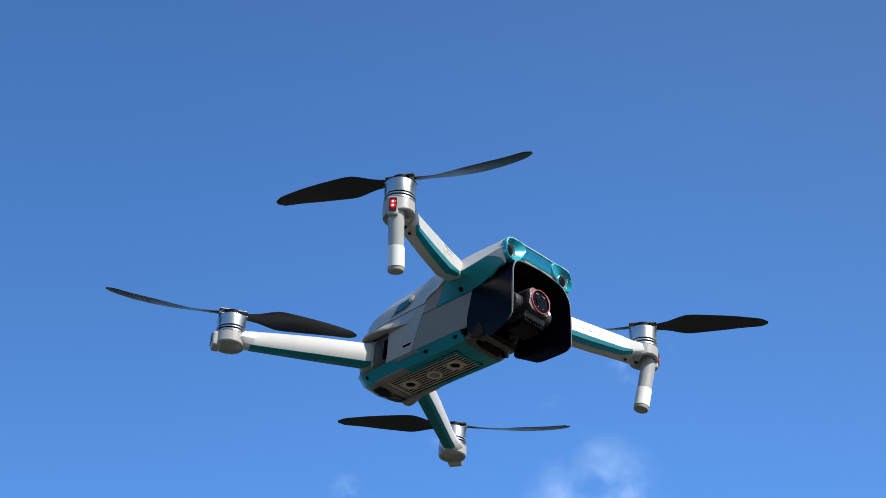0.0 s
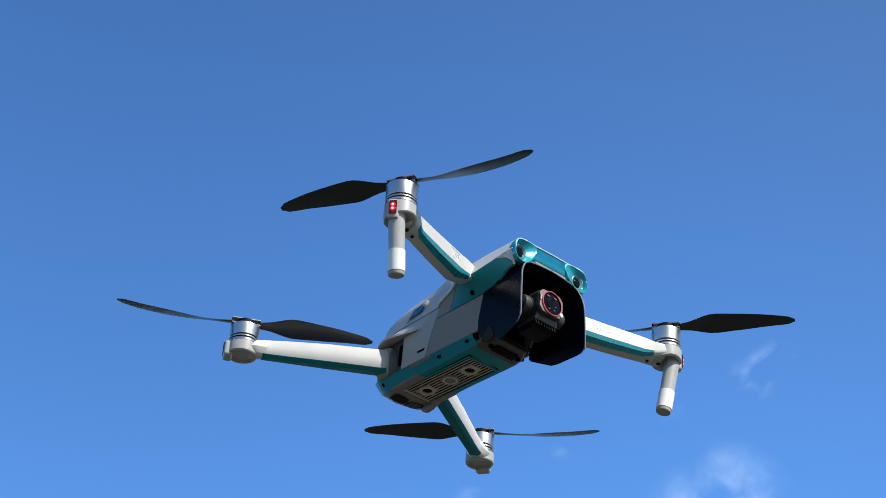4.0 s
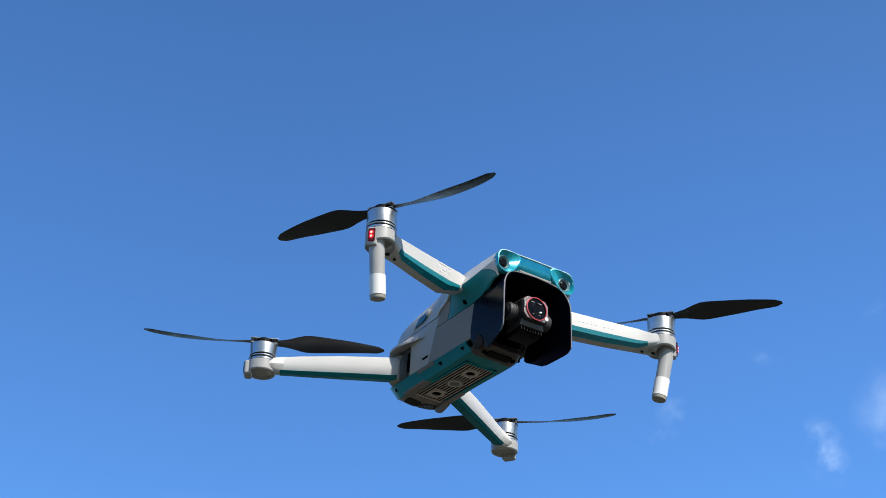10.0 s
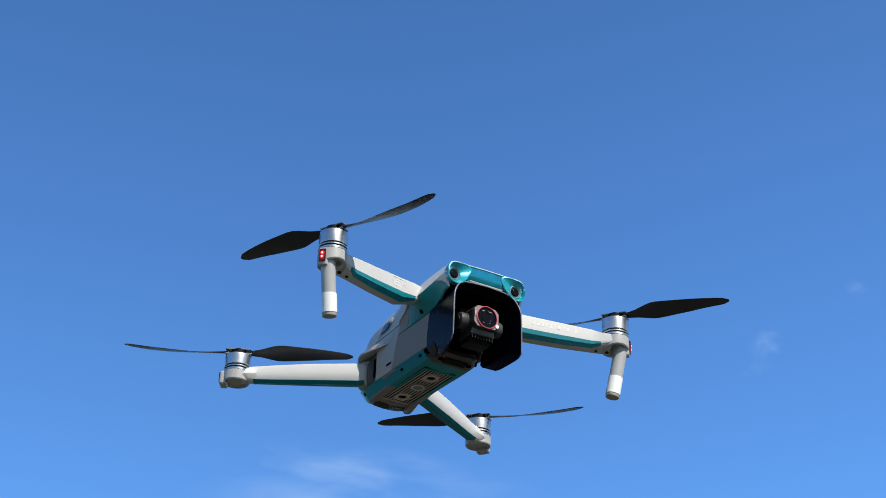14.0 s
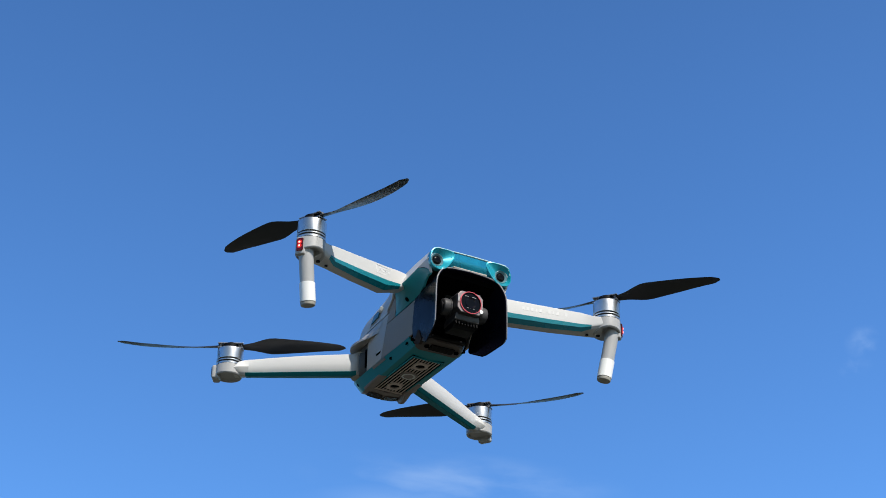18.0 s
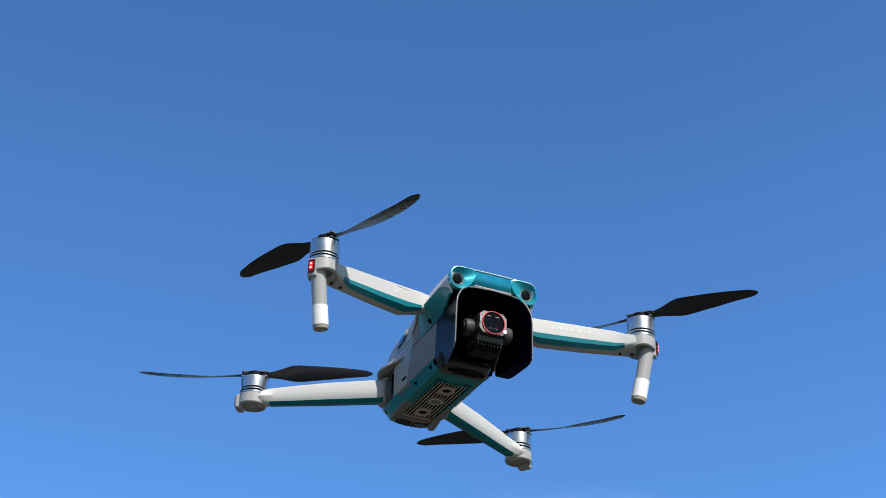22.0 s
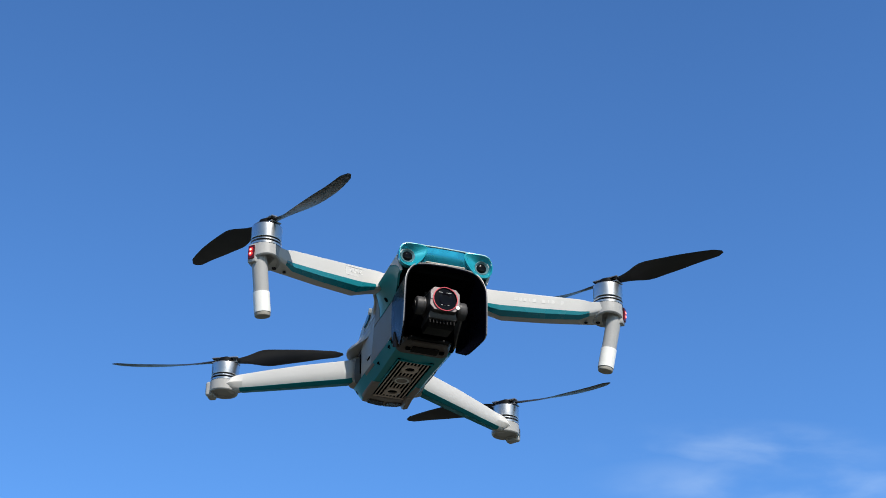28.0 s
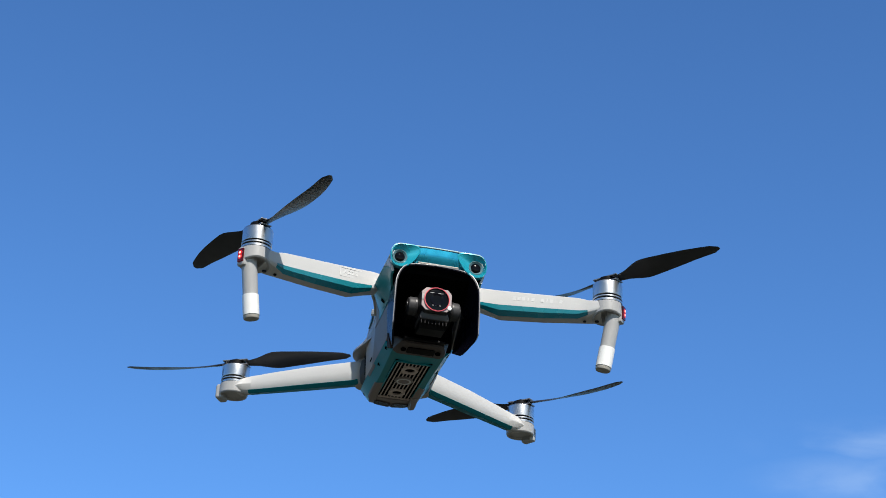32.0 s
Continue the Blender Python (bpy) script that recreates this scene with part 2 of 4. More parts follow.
CLIP_METAL = material("propeller_clip_metal", (0.30, 0.30, 0.31), 0.42, metal=0.8, bump=0.03)
BUTTON_BLUE = material("deep_blue_teal_gloss", (0.008, 0.130, 0.200), 0.28, bump=0.03, coat=0.3)
LENS_ELEMENT = material("coated_lens_element", (0.004, 0.003, 0.006), 0.07, bump=0, specular=0.22)
LENS_GLASS = material("dark_lens_glass", (0.003, 0.003, 0.004), 0.08, bump=0, specular=0.18)
SENSOR_GLASS = material("sensor_glass", (0.004, 0.002, 0.002), 0.25, bump=0, specular=0.08)
SENSOR_RED = material("smoked_red_window", (0.004, 0.0012, 0.0012), 0.25, bump=0, specular=0.05)
ARM_PRINT = material("faint_arm_print", (0.615, 0.613, 0.605), 0.4, bump=0)
EYE_RING = material("pale_eye_cone", (0.17, 0.31, 0.35), 0.24, metal=0.3, bump=0, coat=0.5)
CHIN_GREY = material("dark_warm_grey_plastic", (0.085, 0.069, 0.064), 0.5)
RIM_GREY = material("hood_rim_highlight", (0.20, 0.20, 0.21), 0.3, bump=0)
PRINT = material("pale_lens_marks", (0.34, 0.33, 0.33), 0.5, bump=0)
TAPE = material("label_tape", (0.595, 0.593, 0.585), 0.35, bump=0)
LABEL_PRINT = material("label_lettering", (0.70, 0.70, 0.69), 0.4, bump=0)


def ground_material():
    m = bpy.data.materials.new("dry_grass_ground")
    m.use_nodes = True
    nt = m.node_tree
    p = nt.nodes["Principled BSDF"]
    where = nt.nodes.new("ShaderNodeTexCoord").outputs["Object"]
    big, small = nt.nodes.new("ShaderNodeTexNoise"), nt.nodes.new("ShaderNodeTexNoise")
    for n, scale in ((big, 0.4), (small, 35.0)):
        n.inputs["Scale"].default_value, n.inputs["Detail"].default_value = scale, 6
        nt.links.new(where, n.inputs["Vector"])
    ramp = nt.nodes.new("ShaderNodeValToRGB")
    ramp.color_ramp.elements[0].position, ramp.color_ramp.elements[0].color = 0.35, (0.030, 0.034, 0.021, 1)
    ramp.color_ramp.elements[1].position, ramp.color_ramp.elements[1].color = 0.68, (0.088, 0.080, 0.060, 1)
    mix = nt.nodes.new("ShaderNodeMath")
    mix.operation = "MULTIPLY_ADD"
    nt.links.new(small.outputs["Fac"], mix.inputs[0])
    mix.inputs[1].default_value = 0.5
    half = nt.nodes.new("ShaderNodeMath")
    half.operation = "MULTIPLY"
    nt.links.new(big.outputs["Fac"], half.inputs[0])
    half.inputs[1].default_value = 0.5
    nt.links.new(half.outputs[0], mix.inputs[2])
    nt.links.new(mix.outputs[0], ramp.inputs[0])
    nt.links.new(ramp.outputs[0], p.inputs["Base Color"])
    p.inputs["Roughness"].default_value = 0.95
    b = nt.nodes.new("ShaderNodeBump")
    b.inputs["Strength"].default_value, b.inputs["Distance"].default_value = 0.8, 0.03
    nt.links.new(small.outputs["Fac"], b.inputs["Height"])
    nt.links.new(b.outputs[0], p.inputs["Normal"])
    return m


# ---------------------------------------------------------------- ground
def build_ground():
    bm = bmesh.new()
    rings = [0.0, 2, 5, 12, 30, 80, 250, 900, 4000]
    rows = []
    for r in rings:
        row = []
        for k in range(48):
            a = 2 * math.pi * k / 48
            x, y = r * math.cos(a), r * math.sin(a)
            rise = 0.05 * noise.noise(Vector((x * 0.3, y * 0.3, 0))) if 0 < r < 100 else 0.0
            row.append(bm.verts.new((x, y, rise)))
        rows.append(row)
    for a, b in zip(rows, rows[1:]):
        for k in range(48):
            bm.faces.new((a[k], b[k], b[(k + 1) % 48], a[(k + 1) % 48]))
    bmesh.ops.remove_doubles(bm, verts=bm.verts, dist=1e-4)
    bmesh.ops.recalc_face_normals(bm, faces=bm.faces)
    me = bpy.data.meshes.new("ground")
    bm.to_mesh(me)
    bm.free()
    me.materials.append(ground_material())
    tagged(new("ground", me), "dry grassy ground under the hovering drone", "ground", kind="structure")


build_ground()


# ---------------------------------------------------------------- mesh helpers
PIECES = ("slat", "boss_rib", "cooling_fin", "grille_rim")


def part(name, bm, mat, parent, label="", bevel=0.0, angle=32, segments=2):
    """Links a bmesh, drawn in millimetres, as one mesh object under a thing or a part."""
    bmesh.ops.recalc_face_normals(bm, faces=bm.faces)
    if bevel:
        sharp = [e for e in bm.edges if len(e.link_faces) == 2 and e.calc_face_angle(0) > radians(angle)]
        bmesh.ops.bevel(bm, geom=sharp, offset=bevel, segments=segments, affect="EDGES", profile=0.5, clamp_overlap=True)
    for f in bm.faces:
        f.smooth = True
    for e in bm.edges:
        e.smooth = not (len(e.link_faces) == 2 and e.calc_face_angle(0) > radians(38))
    bmesh.ops.scale(bm, vec=(0.001,) * 3, verts=bm.verts)
    me = bpy.data.meshes.new(name)
    bm.to_mesh(me)
    bm.free()
    me.materials.append(mat)
    ob = new(name, me)
    ob.parent = parent
    if name not in PIECES:
        crisp = ob.modifiers.new("crisp_faces", "WEIGHTED_NORMAL")
        crisp.keep_sharp, crisp.weight = True, 50
    return tagged(ob, label)


def rings_solid(rows, closed=True, bm=None):
    """A solid from rings of points, capped at both ends."""
    bm = bm or bmesh.new()
    made = [[bm.verts.new(p) for p in row] for row in rows]
    n = len(made[0])
    for a, b in zip(made, made[1:]):
        for k in range(n if closed else n - 1):
            bm.faces.new((a[k], a[(k + 1) % n], b[(k + 1) % n], b[k]))
    bm.faces.new(made[0][::-1])
    bm.faces.new(made[-1])
    return bm


def box(cx, cy, cz, sx, sy, sz, turn=None, bm=None):
    bm = bm or bmesh.new()
    m = Matrix.Translation((cx, cy, cz)) @ (turn.to_4x4() if turn else Matrix()) @ Matrix.Diagonal((sx, sy, sz, 1))
    bmesh.ops.create_cube(bm, size=1.0, matrix=m)
    return bm


def lathe(profile, at=(0, 0, 0), axis=(0, 0, 1), steps=40):
    """A turned solid: rows of (radius, height) along an axis, closed at both ends."""
    turn = Vector((0, 0, 1)).rotation_difference(Vector(axis)).to_matrix()
    rows = []
    for r, h in profile:
        rows.append([Vector(at) + turn @ Vector((max(r, 0.01) * math.cos(2 * math.pi * k / steps), max(r, 0.01) * math.sin(2 * math.pi * k / steps), h))
                     for k in range(steps)])
    return rings_solid(rows)


def ring(at, axis, outer, inner, depth, steps=40):
    """A flat ring with a hole."""
    turn = Vector((0, 0, 1)).rotation_difference(Vector(axis)).to_matrix()
    bm = bmesh.new()
    loops = []
    for r, h in ((outer, 0), (outer, depth), (inner, depth), (inner, 0)):
        loops.append([bm.verts.new(Vector(at) + turn @ Vector((r * math.cos(2 * math.pi * k / steps), r * math.sin(2 * math.pi * k / steps), h)))
                      for k in range(steps)])
    for i in range(4):
        a, b = loops[i], loops[(i + 1) % 4]
        for k in range(steps):
            bm.faces.new((a[k], a[(k + 1) % steps], b[(k + 1) % steps], b[k]))
    return bm


def grid_solid(outer, inner):
    """A curved plate between two grids of points of the same size."""
    bm = bmesh.new()
    a = [[bm.verts.new(p) for p in row] for row in outer]
    b = [[bm.verts.new(p) for p in row] for row in inner]
    nr, nc = len(a), len(a[0])
    for i in range(nr - 1):
        for j in range(nc - 1):
            bm.faces.new((a[i][j], a[i + 1][j], a[i + 1][j + 1], a[i][j + 1]))
            bm.faces.new((b[i][j], b[i][j + 1], b[i + 1][j + 1], b[i + 1][j]))
    for i in range(nr - 1):
        bm.faces.new((a[i][0], b[i][0], b[i + 1][0], a[i + 1][0]))
        bm.faces.new((a[i][-1], a[i + 1][-1], b[i + 1][-1], b[i][-1]))
    for j in range(nc - 1):
        bm.faces.new((a[0][j], a[0][j + 1], b[0][j + 1], b[0][j]))
        bm.faces.new((a[-1][j], b[-1][j], b[-1][j + 1], a[-1][j + 1]))
    return bm


def curve(x, pairs):
    """A smooth curve through pairs of (x, value)."""
    xs, vs = [p[0] for p in pairs], [p[1] for p in pairs]
    if x <= xs[0]:
        return vs[0]
    if x >= xs[-1]:
        return vs[-1]
    slopes = [(vs[i + 1] - vs[i]) / (xs[i + 1] - xs[i]) for i in range(len(xs) - 1)]
    tang = [slopes[0]] + [0.0 if a * b <= 0 else 2 * a * b / (a + b) for a, b in zip(slopes, slopes[1:])] + [slopes[-1]]
    i = max(k for k in range(len(xs) - 1) if xs[k] <= x)
    h = xs[i + 1] - xs[i]
    t = (x - xs[i]) / h
    return ((1 + 2 * t) * (1 - t) ** 2 * vs[i] + t * (1 - t) ** 2 * h * tang[i]
            + t * t * (3 - 2 * t) * vs[i + 1] + t * t * (t - 1) * h * tang[i + 1])


def side_pose(s):
    """Mirrors across the drone's middle for s = -1."""
    return lambda p: Vector((p[0] * s, p[1], p[2]))


# ---------------------------------------------------------------- the drone's hull
drone = new("quadcopter_drone")
drone.location = (0, 0, DRONE_HEIGHT)
tagged(drone, "light grey and teal quadcopter drone with black hood, hovering", "drone")


def hull(y, u):
    """The hull's surface: y along it, u from the middle of the top (0) over the shoulder (2) and the waist (3) to the middle of the belly (6)."""
    pts = (
        (0.0, curve(y, ((-93, 36.6), (-60, 37.4), (0, 37), (25, 35), (45, 30.5), (56, 21), (63, 13)))),
        (curve(y, ((-93, 30.0), (-60, 29), (-30, 27), (0, 21.5), (25, 19.5), (45, 17), (56, 11), (63, 8))),
         curve(y, ((-93, 36.0), (-60, 36.6), (0, 35.5), (25, 33.8), (45, 29), (56, 19), (63, 12)))),
        (curve(y, ((-93, 35.2), (-60, 37.5), (-45, 35.5), (-30, 31), (0, 24.8), (25, 23.5), (45, 21.5), (56, 17), (63, 12))),
         curve(y, ((-93, 25.5), (-60, 20), (-45, 21), (-20, 25), (0, 28), (25, 28), (45, 24), (56, 14), (63, 7)))),
        (curve(y, ((-93, 32), (-66, 26.6), (-30, 26), (0, 26), (25, 26), (45, 25.0), (56, 21.5), (63, 17))),
         curve(y, ((-93, 14.5), (-80, 11), (-64, 8.7), (-28, 8.5), (0, 7.5), (45, 5), (63, 0)))),
        (curve(y, ((-93, 28), (-60, 24.4), (0, 24.2), (25, 24.2), (45, 23.4), (56, 20.4), (63, 15.5))),
         curve(y, ((-93, -14), (-60, -17.3), (0, -17.3), (30, -17.6), (45, -17), (63, -13)))),
        (curve(y, ((-66, 17), (-52, 19), (0, 18), (30, 18), (45, 16.8), (56, 13.6), (63, 10))),
         curve(y, ((-66, -21), (-52, -23), (0, -24), (30, -25), (45, -25.5), (56, -22), (63, -17)))),
        (0.0, curve(y, ((-66, -23), (-52, -25), (0, -25.5), (30, -26.5), (45, -27), (56, -23.5), (63, -18)))),
    )
    i = min(int(u), 5)
    f = u - i
    (x0, z0), (x1, z1) = pts[i], pts[i + 1]
    return Vector((x0 + (x1 - x0) * f, y, z0 + (z1 - z0) * f))


def hull_normal(y, u):
    i = min(int(u), 5)
    a, b = hull(y, max(i + 0.02, u - 0.05)), hull(y, min(i + 0.98, u + 0.05))
    along = hull(y + 1, u) - hull(y - 1, u)
    n = (b - a).cross(along)
    n.normalize()
    mid = Vector((0, y, 6))
    return n if n.dot(hull(y, u) - mid) > 0 else -n


def panel(name, mat, parent, s, u0, u1, ya, yb, label="", lift=0.0, thick=1.6, nu=None, ny=10, bevel=0.25, gap=0.22):
    """One plate of the hull, between two lines ya(u) and yb(u), on the side s."""
    put = side_pose(s)
    breaks = sorted({u0, u1, *[k for k in range(7) if u0 < k < u1]})
    us = []
    for a, b in zip(breaks, breaks[1:]):
        steps = nu or 3
        us += [a + (b - a) * k / steps for k in range(steps)]
    us.append(u1)
    outer, inner = [], []
    for u in us:
        y0, y1 = ya(u) + gap, yb(u) - gap
        ro, ri = [], []
        for k in range(ny + 1):
            y = y0 + (y1 - y0) * k / ny
            uu = min(max(u, u0 + 0.008), u1 - 0.008)
            p, n = hull(y, uu), hull_normal(y, uu)
            ro.append(put(p + n * lift))
            ri.append(put(p + n * (lift - thick)))
        outer.append(ro)
        inner.append(ri)
    return part(name, grid_solid(outer, inner), mat, parent, label, bevel)


def seam(u):
    """Where the front of the hull meets the rear, slanting back from the shoulder to the belly."""
    return curve(u, ((0, -46), (2, -43), (2.4, -20), (3, -13), (4, -1.5), (5, 8), (6, 12)))


def cheek_end(u):
    """The rear edge of the teal side panel."""
    return -43 + (u - 2) * 16


def collar_end(u):
    """The rear edge of the light collar behind the eye, which narrows downwards."""
    return curve(u, ((2, -84), (2.25, -89.5), (2.6, -95.3), (3, -97.6)))


def build_hull():
    # dark inner hull behind the gaps
    rows = []
    for k in range(29):
        y = -50 + 112 * k / 28
        half = [hull(y, u) - hull_normal(y, u) * 1.4 for u in (0, 0.98, 1.98, 2.98, 3.98, 4.98, 6)]
        rows.append([*half, *[Vector((-p.x, p.y, p.z)) for p in half[-2:0:-1]]])
    part("inner_hull", rings_solid(rows), DARK_GREY, drone, "dark inner hull in the gaps between panels")
    rows = []
    for k in range(9):
        y = -95 + 47 * k / 8
        half = [hull(y, u) - hull_normal(y, u) * 1.4 for u in (0, 0.98, 1.98, 2.9)]
        half.append(Vector((0, y, half[-1].z + 1)))
        rows.append([*half, *[Vector((-p.x, p.y, p.z)) for p in half[-2:0:-1]]])
    part("inner_head", rings_solid(rows), VOID, drone, "black roof of the camera bay")

    for s in (-1, 1):
        panel("head_panel", LIGHT_GREY, drone, s, 0.0, 2.0, lambda u: -99.4 - 0.8 * max(0.0, 1 - u), seam, "light grey head panel", ny=12)
        panel("head_collar", LIGHT_GREY, drone, s, 2.0, 3.0, lambda u: -98.4, collar_end, "light grey collar behind the eye", ny=4)
        panel("cheek_panel", TEAL, drone, s, 2.0, 3.0, collar_end, cheek_end, "teal side panel below the front arm", ny=14)
        outer, inner = [], []
        for k in range(9):
            y = -97.5 + 17 * k / 8
            p = hull(y, 2.99)
            edge = [p + Vector((-0.3, 0, 0)), p + Vector((-0.9, 0, -0.4)), p + Vector((-1.5, 0, -0.7))]
            outer.append([Vector((q.x * s, q.y, q.z)) for q in edge])
            inner.append([Vector((q.x * s, q.y, q.z + 1.4)) for q in edge])
        part("cheek_lip", grid_solid(outer, inner), TEAL, drone, "teal lip between cheek and hood", 0.2)
        side = panel("side_panel", MID_GREY, drone, s, 3.0, 4.0, lambda u: -66 + (u - 3) * 10, seam, "mid grey side panel", ny=12, gap=0.1)
        panel("side_wedge", MID_GREY, side, s, 2.08, 3.0, cheek_end, seam, ny=6, gap=0.0, lift=0.15)
        panel("rear_side_panel", HULL_GREY, drone, s, 2.57, 4.0, seam, lambda u: 20 + 3.0 * (u - 2.57), "light grey rear side panel", ny=10)
        band = panel("belly_band", TEAL, drone, s, 4.0, 5.3, lambda u: -50, lambda u: 52, "teal lower edge of the hull", lift=0.3, ny=24)
        panel("band_strip", BELLY_GREY, band, s, 4.03, 4.28, lambda u: -8, lambda u: 14, "warm grey strip", lift=0.7, thick=0.6, ny=6)
        panel("band_plate", BELLY_GREY, band, s, 4.86, 5.3, lambda u: 8 + (5.3 - u) * 8, lambda u: 40, "warm grey plate beside the grille", lift=0.8, thick=0.7, ny=8)
        fairing(s)
        battery_button(s)
        for y, u, r in ((-54, 2.74, 1.9), (-43.5, 4.40, 1.4), (-14, 4.48, 1.4), (47, 4.4, 1.5)):
            stud(s, y, u, r)
        for y, u in ((-43.5, 4.36), (-14, 4.44)):
            notch(s, y, u)
        slot_mark(s)
    battery()
    belly()
    nose()


def battery():
    outer, inner = [], []
    us = [-2.55, -2.3, -2.0, -1.5, -1.0, -0.5, 0.0, 0.5, 1.0, 1.5, 2.0, 2.3, 2.55]
    for u in us:
        ro, ri = [], []
        for k in range(17):
            y = seam(abs(u)) + 0.3 + (54 - seam(abs(u))) * k / 16
            p, n = hull(y, abs(u)), hull_normal(y, min(abs(u), 2.5))
            if u < 0:
                p.x, n.x = -p.x, -n.x
            if u == 0:
                n = Vector((0, 0, 1))
            ro.append(p + n * 0.25)
            ri.append(p - n * 1.6)
        outer.append(ro)
        inner.append(ri)
    pack = part("battery", grid_solid(outer, inner), BATTERY_GREY, drone, "light grey battery pack in the back", 0.4)
    for s in (-1, 1):
        put, rows = side_pose(s), []
        for k in range(21):
            u = 0.04 + 2.48 * k / 20
            p, n = hull(seam(u) + 1.2, u), hull_normal(seam(u) + 1.2, min(u, 2.5))
            along = (hull(seam(u + 0.02), u + 0.02) - hull(seam(u - 0.02), u - 0.02)).normalized()
            flat = n.cross(along).normalized()
            rows.append([put(p + flat * a + n * b) for a, b in ((-1.1, -0.4), (-1.0, 1.5), (-0.5, 1.8), (0.5, 1.6), (2.6, 0.2), (2.6, -0.4))])
        part("front_lip", rings_solid(rows), LIGHT_GREY, pack, "pale raised lip of the battery", 0.0)


def battery_button(s):
    """The catch on the battery's side: a teal button with a pale end in a sunk bed."""
    put = side_pose(s)
    n = hull_normal(8, 2.25)
    bed = [hull(y, u) + n * 0.3 for y, u in ((-5.5, 2.02), (15, 2.10), (22, 2.5), (3, 2.42))]
    part("button_bed", rings_solid([[put(p - n * 1.0) for p in bed], [put(p) for p in bed]]), MID_GREY, drone, "sunk bed of the battery catch", 0.2)
    top = [hull(y, u) for y, u in ((-2, 2.05), (12, 2.10), (16.5, 2.40), (4.0, 2.34))]
    ob = part("button", rings_solid([[put(p - n * 0.6) for p in top], [put(p + n * 1.6) for p in top]]), BUTTON_BLUE, drone, "teal battery catch", 0.4)
    tip = [hull(y, u) for y, u in ((-4.6, 2.05), (-2.2, 2.06), (0.2, 2.24), (-2.4, 2.22))]
    part("button_tip", rings_solid([[put(p - n * 0.5) for p in tip], [put(p + n * 3.0) for p in tip]]), WHITE_SLEEVE, ob, "white tip", 0.5)


def stud(s, y, u, r):
    """A sunk screw in the hull."""
    put = side_pose(s)
    at, n = put(hull(y, u)), hull_normal(y, u)
    n = Vector((n.x * s, n.y, n.z))
    part("screw", lathe(((r, -0.6), (r, 0.40), (r * 0.8, 0.45), (r * 0.5, 0.3), (0, 0.3)), at, n, 14), VOID, drone, "dark sunk screw")


def notch(s, y, u):
    """A small boat-shaped black plate, painted shade of a recess beside a screw in the lower edge of the hull."""
    put = side_pose(s)
    n = hull_normal(y, u)
    pts = [hull(y + a, u + b) + n * 0.62 for a, b in ((-3.0, -0.04), (-1.0, -0.07), (1.8, -0.06), (2.4, 0.01), (0.8, 0.08), (-1.2, 0.07))]
    part("recess_shade", rings_solid([[put(p - n * 1.4) for p in pts], [put(p) for p in pts]]), VOID, drone, "black plate drawn for the shade of a recess beside a screw", 0.15)


def slot_mark(s):
    put = side_pose(s)
    pts = [hull(y, u) + hull_normal(y, u) * 0.15 for y, u in ((-1.5, 3.70), (6.5, 3.70), (6, 3.765), (-0.5, 3.765))]
    n = hull_normal(2, 3.72)
    part("slot", rings_solid([[put(p - n * 1) for p in pts], [put(p) for p in pts]]), VOID, drone, "dark slot")
    # thin pale bar: the white highlight along the slot, painted as a part
    lip = [hull(y, u) + hull_normal(y, u) * 0.4 for y, u in ((-1.2, 3.665), (6.3, 3.665), (6.5, 3.695), (-1.4, 3.695))]
    part("slot_highlight", rings_solid([[put(p - n) for p in lip], [put(p) for p in lip]]), LIGHT_GREY, drone, "pale bar painted as the highlight beside the slot")


def fairing(s):
    """The rear corner: a flared lip over the rear arm's pivot, and the shell below it."""
    put = side_pose(s)
    shell = panel("rear_corner", FAIRING_GREY, drone, s, 2.57, 4.0, lambda u: 20.3 + 3.0 * (u - 2.57), lambda u: 61, "grey rear corner", lift=-1.6, thick=0.8, ny=12)
    rows = []
    for k in range(19):
        t = k / 18
        y = -8 + 66 * t
        swell = math.sin(math.pi * (t / 0.93) ** 1.91) ** 0.9 if 0 < t < 0.93 else 0.0
        base = hull(y, 2.75)
        out = base.x - (0.5 if k else 2.4) + 9.0 * max(0.0, swell)
        z = 7.0 - 1.5 * t
        top = hull(y, 2.6)
        rows.append([put(p) for p in (
            Vector((top.x - 2, y, top.z)), Vector((top.x + (0.3 if k else -1.0), y, top.z)), Vector(((top.x + out) / 2 + (1.2 if k else 0.0), y, (top.z + z) / 2 - 1.5)),
            Vector((out, y, z + 1.2)), Vector((out, y, z - 0.6)), Vector(((base.x + out) / 2 - 1.0, y, z + 0.3)), Vector((base.x - 3, y, z + 1.0)))])
    part("fairing", rings_solid(rows), FAIRING_GREY, shell, "flared lip over the arm's pivot", 0.3, 50)
    groove = [Vector((25.2, 21.8, 1)), Vector((25.2, 25.4, 1)), Vector((24.0, 27.6, -13)), Vector((24.0, 24.2, -13))]
    part("vent_slot", rings_solid([[put(p + Vector((-3, 0, 0))) for p in groove], [put(p + Vector((0.5, 0, 0))) for p in groove]]), VOID, shell, "black vent slot")
    part("pivot", lathe(((7.4, -16.8), (8.4, -15.6), (8.6, 0), (8.0, 2.5), (7, 4)), put((21.0, 42, 0)), steps=32), HULL_GREY, shell, "pivot barrel of the rear arm")


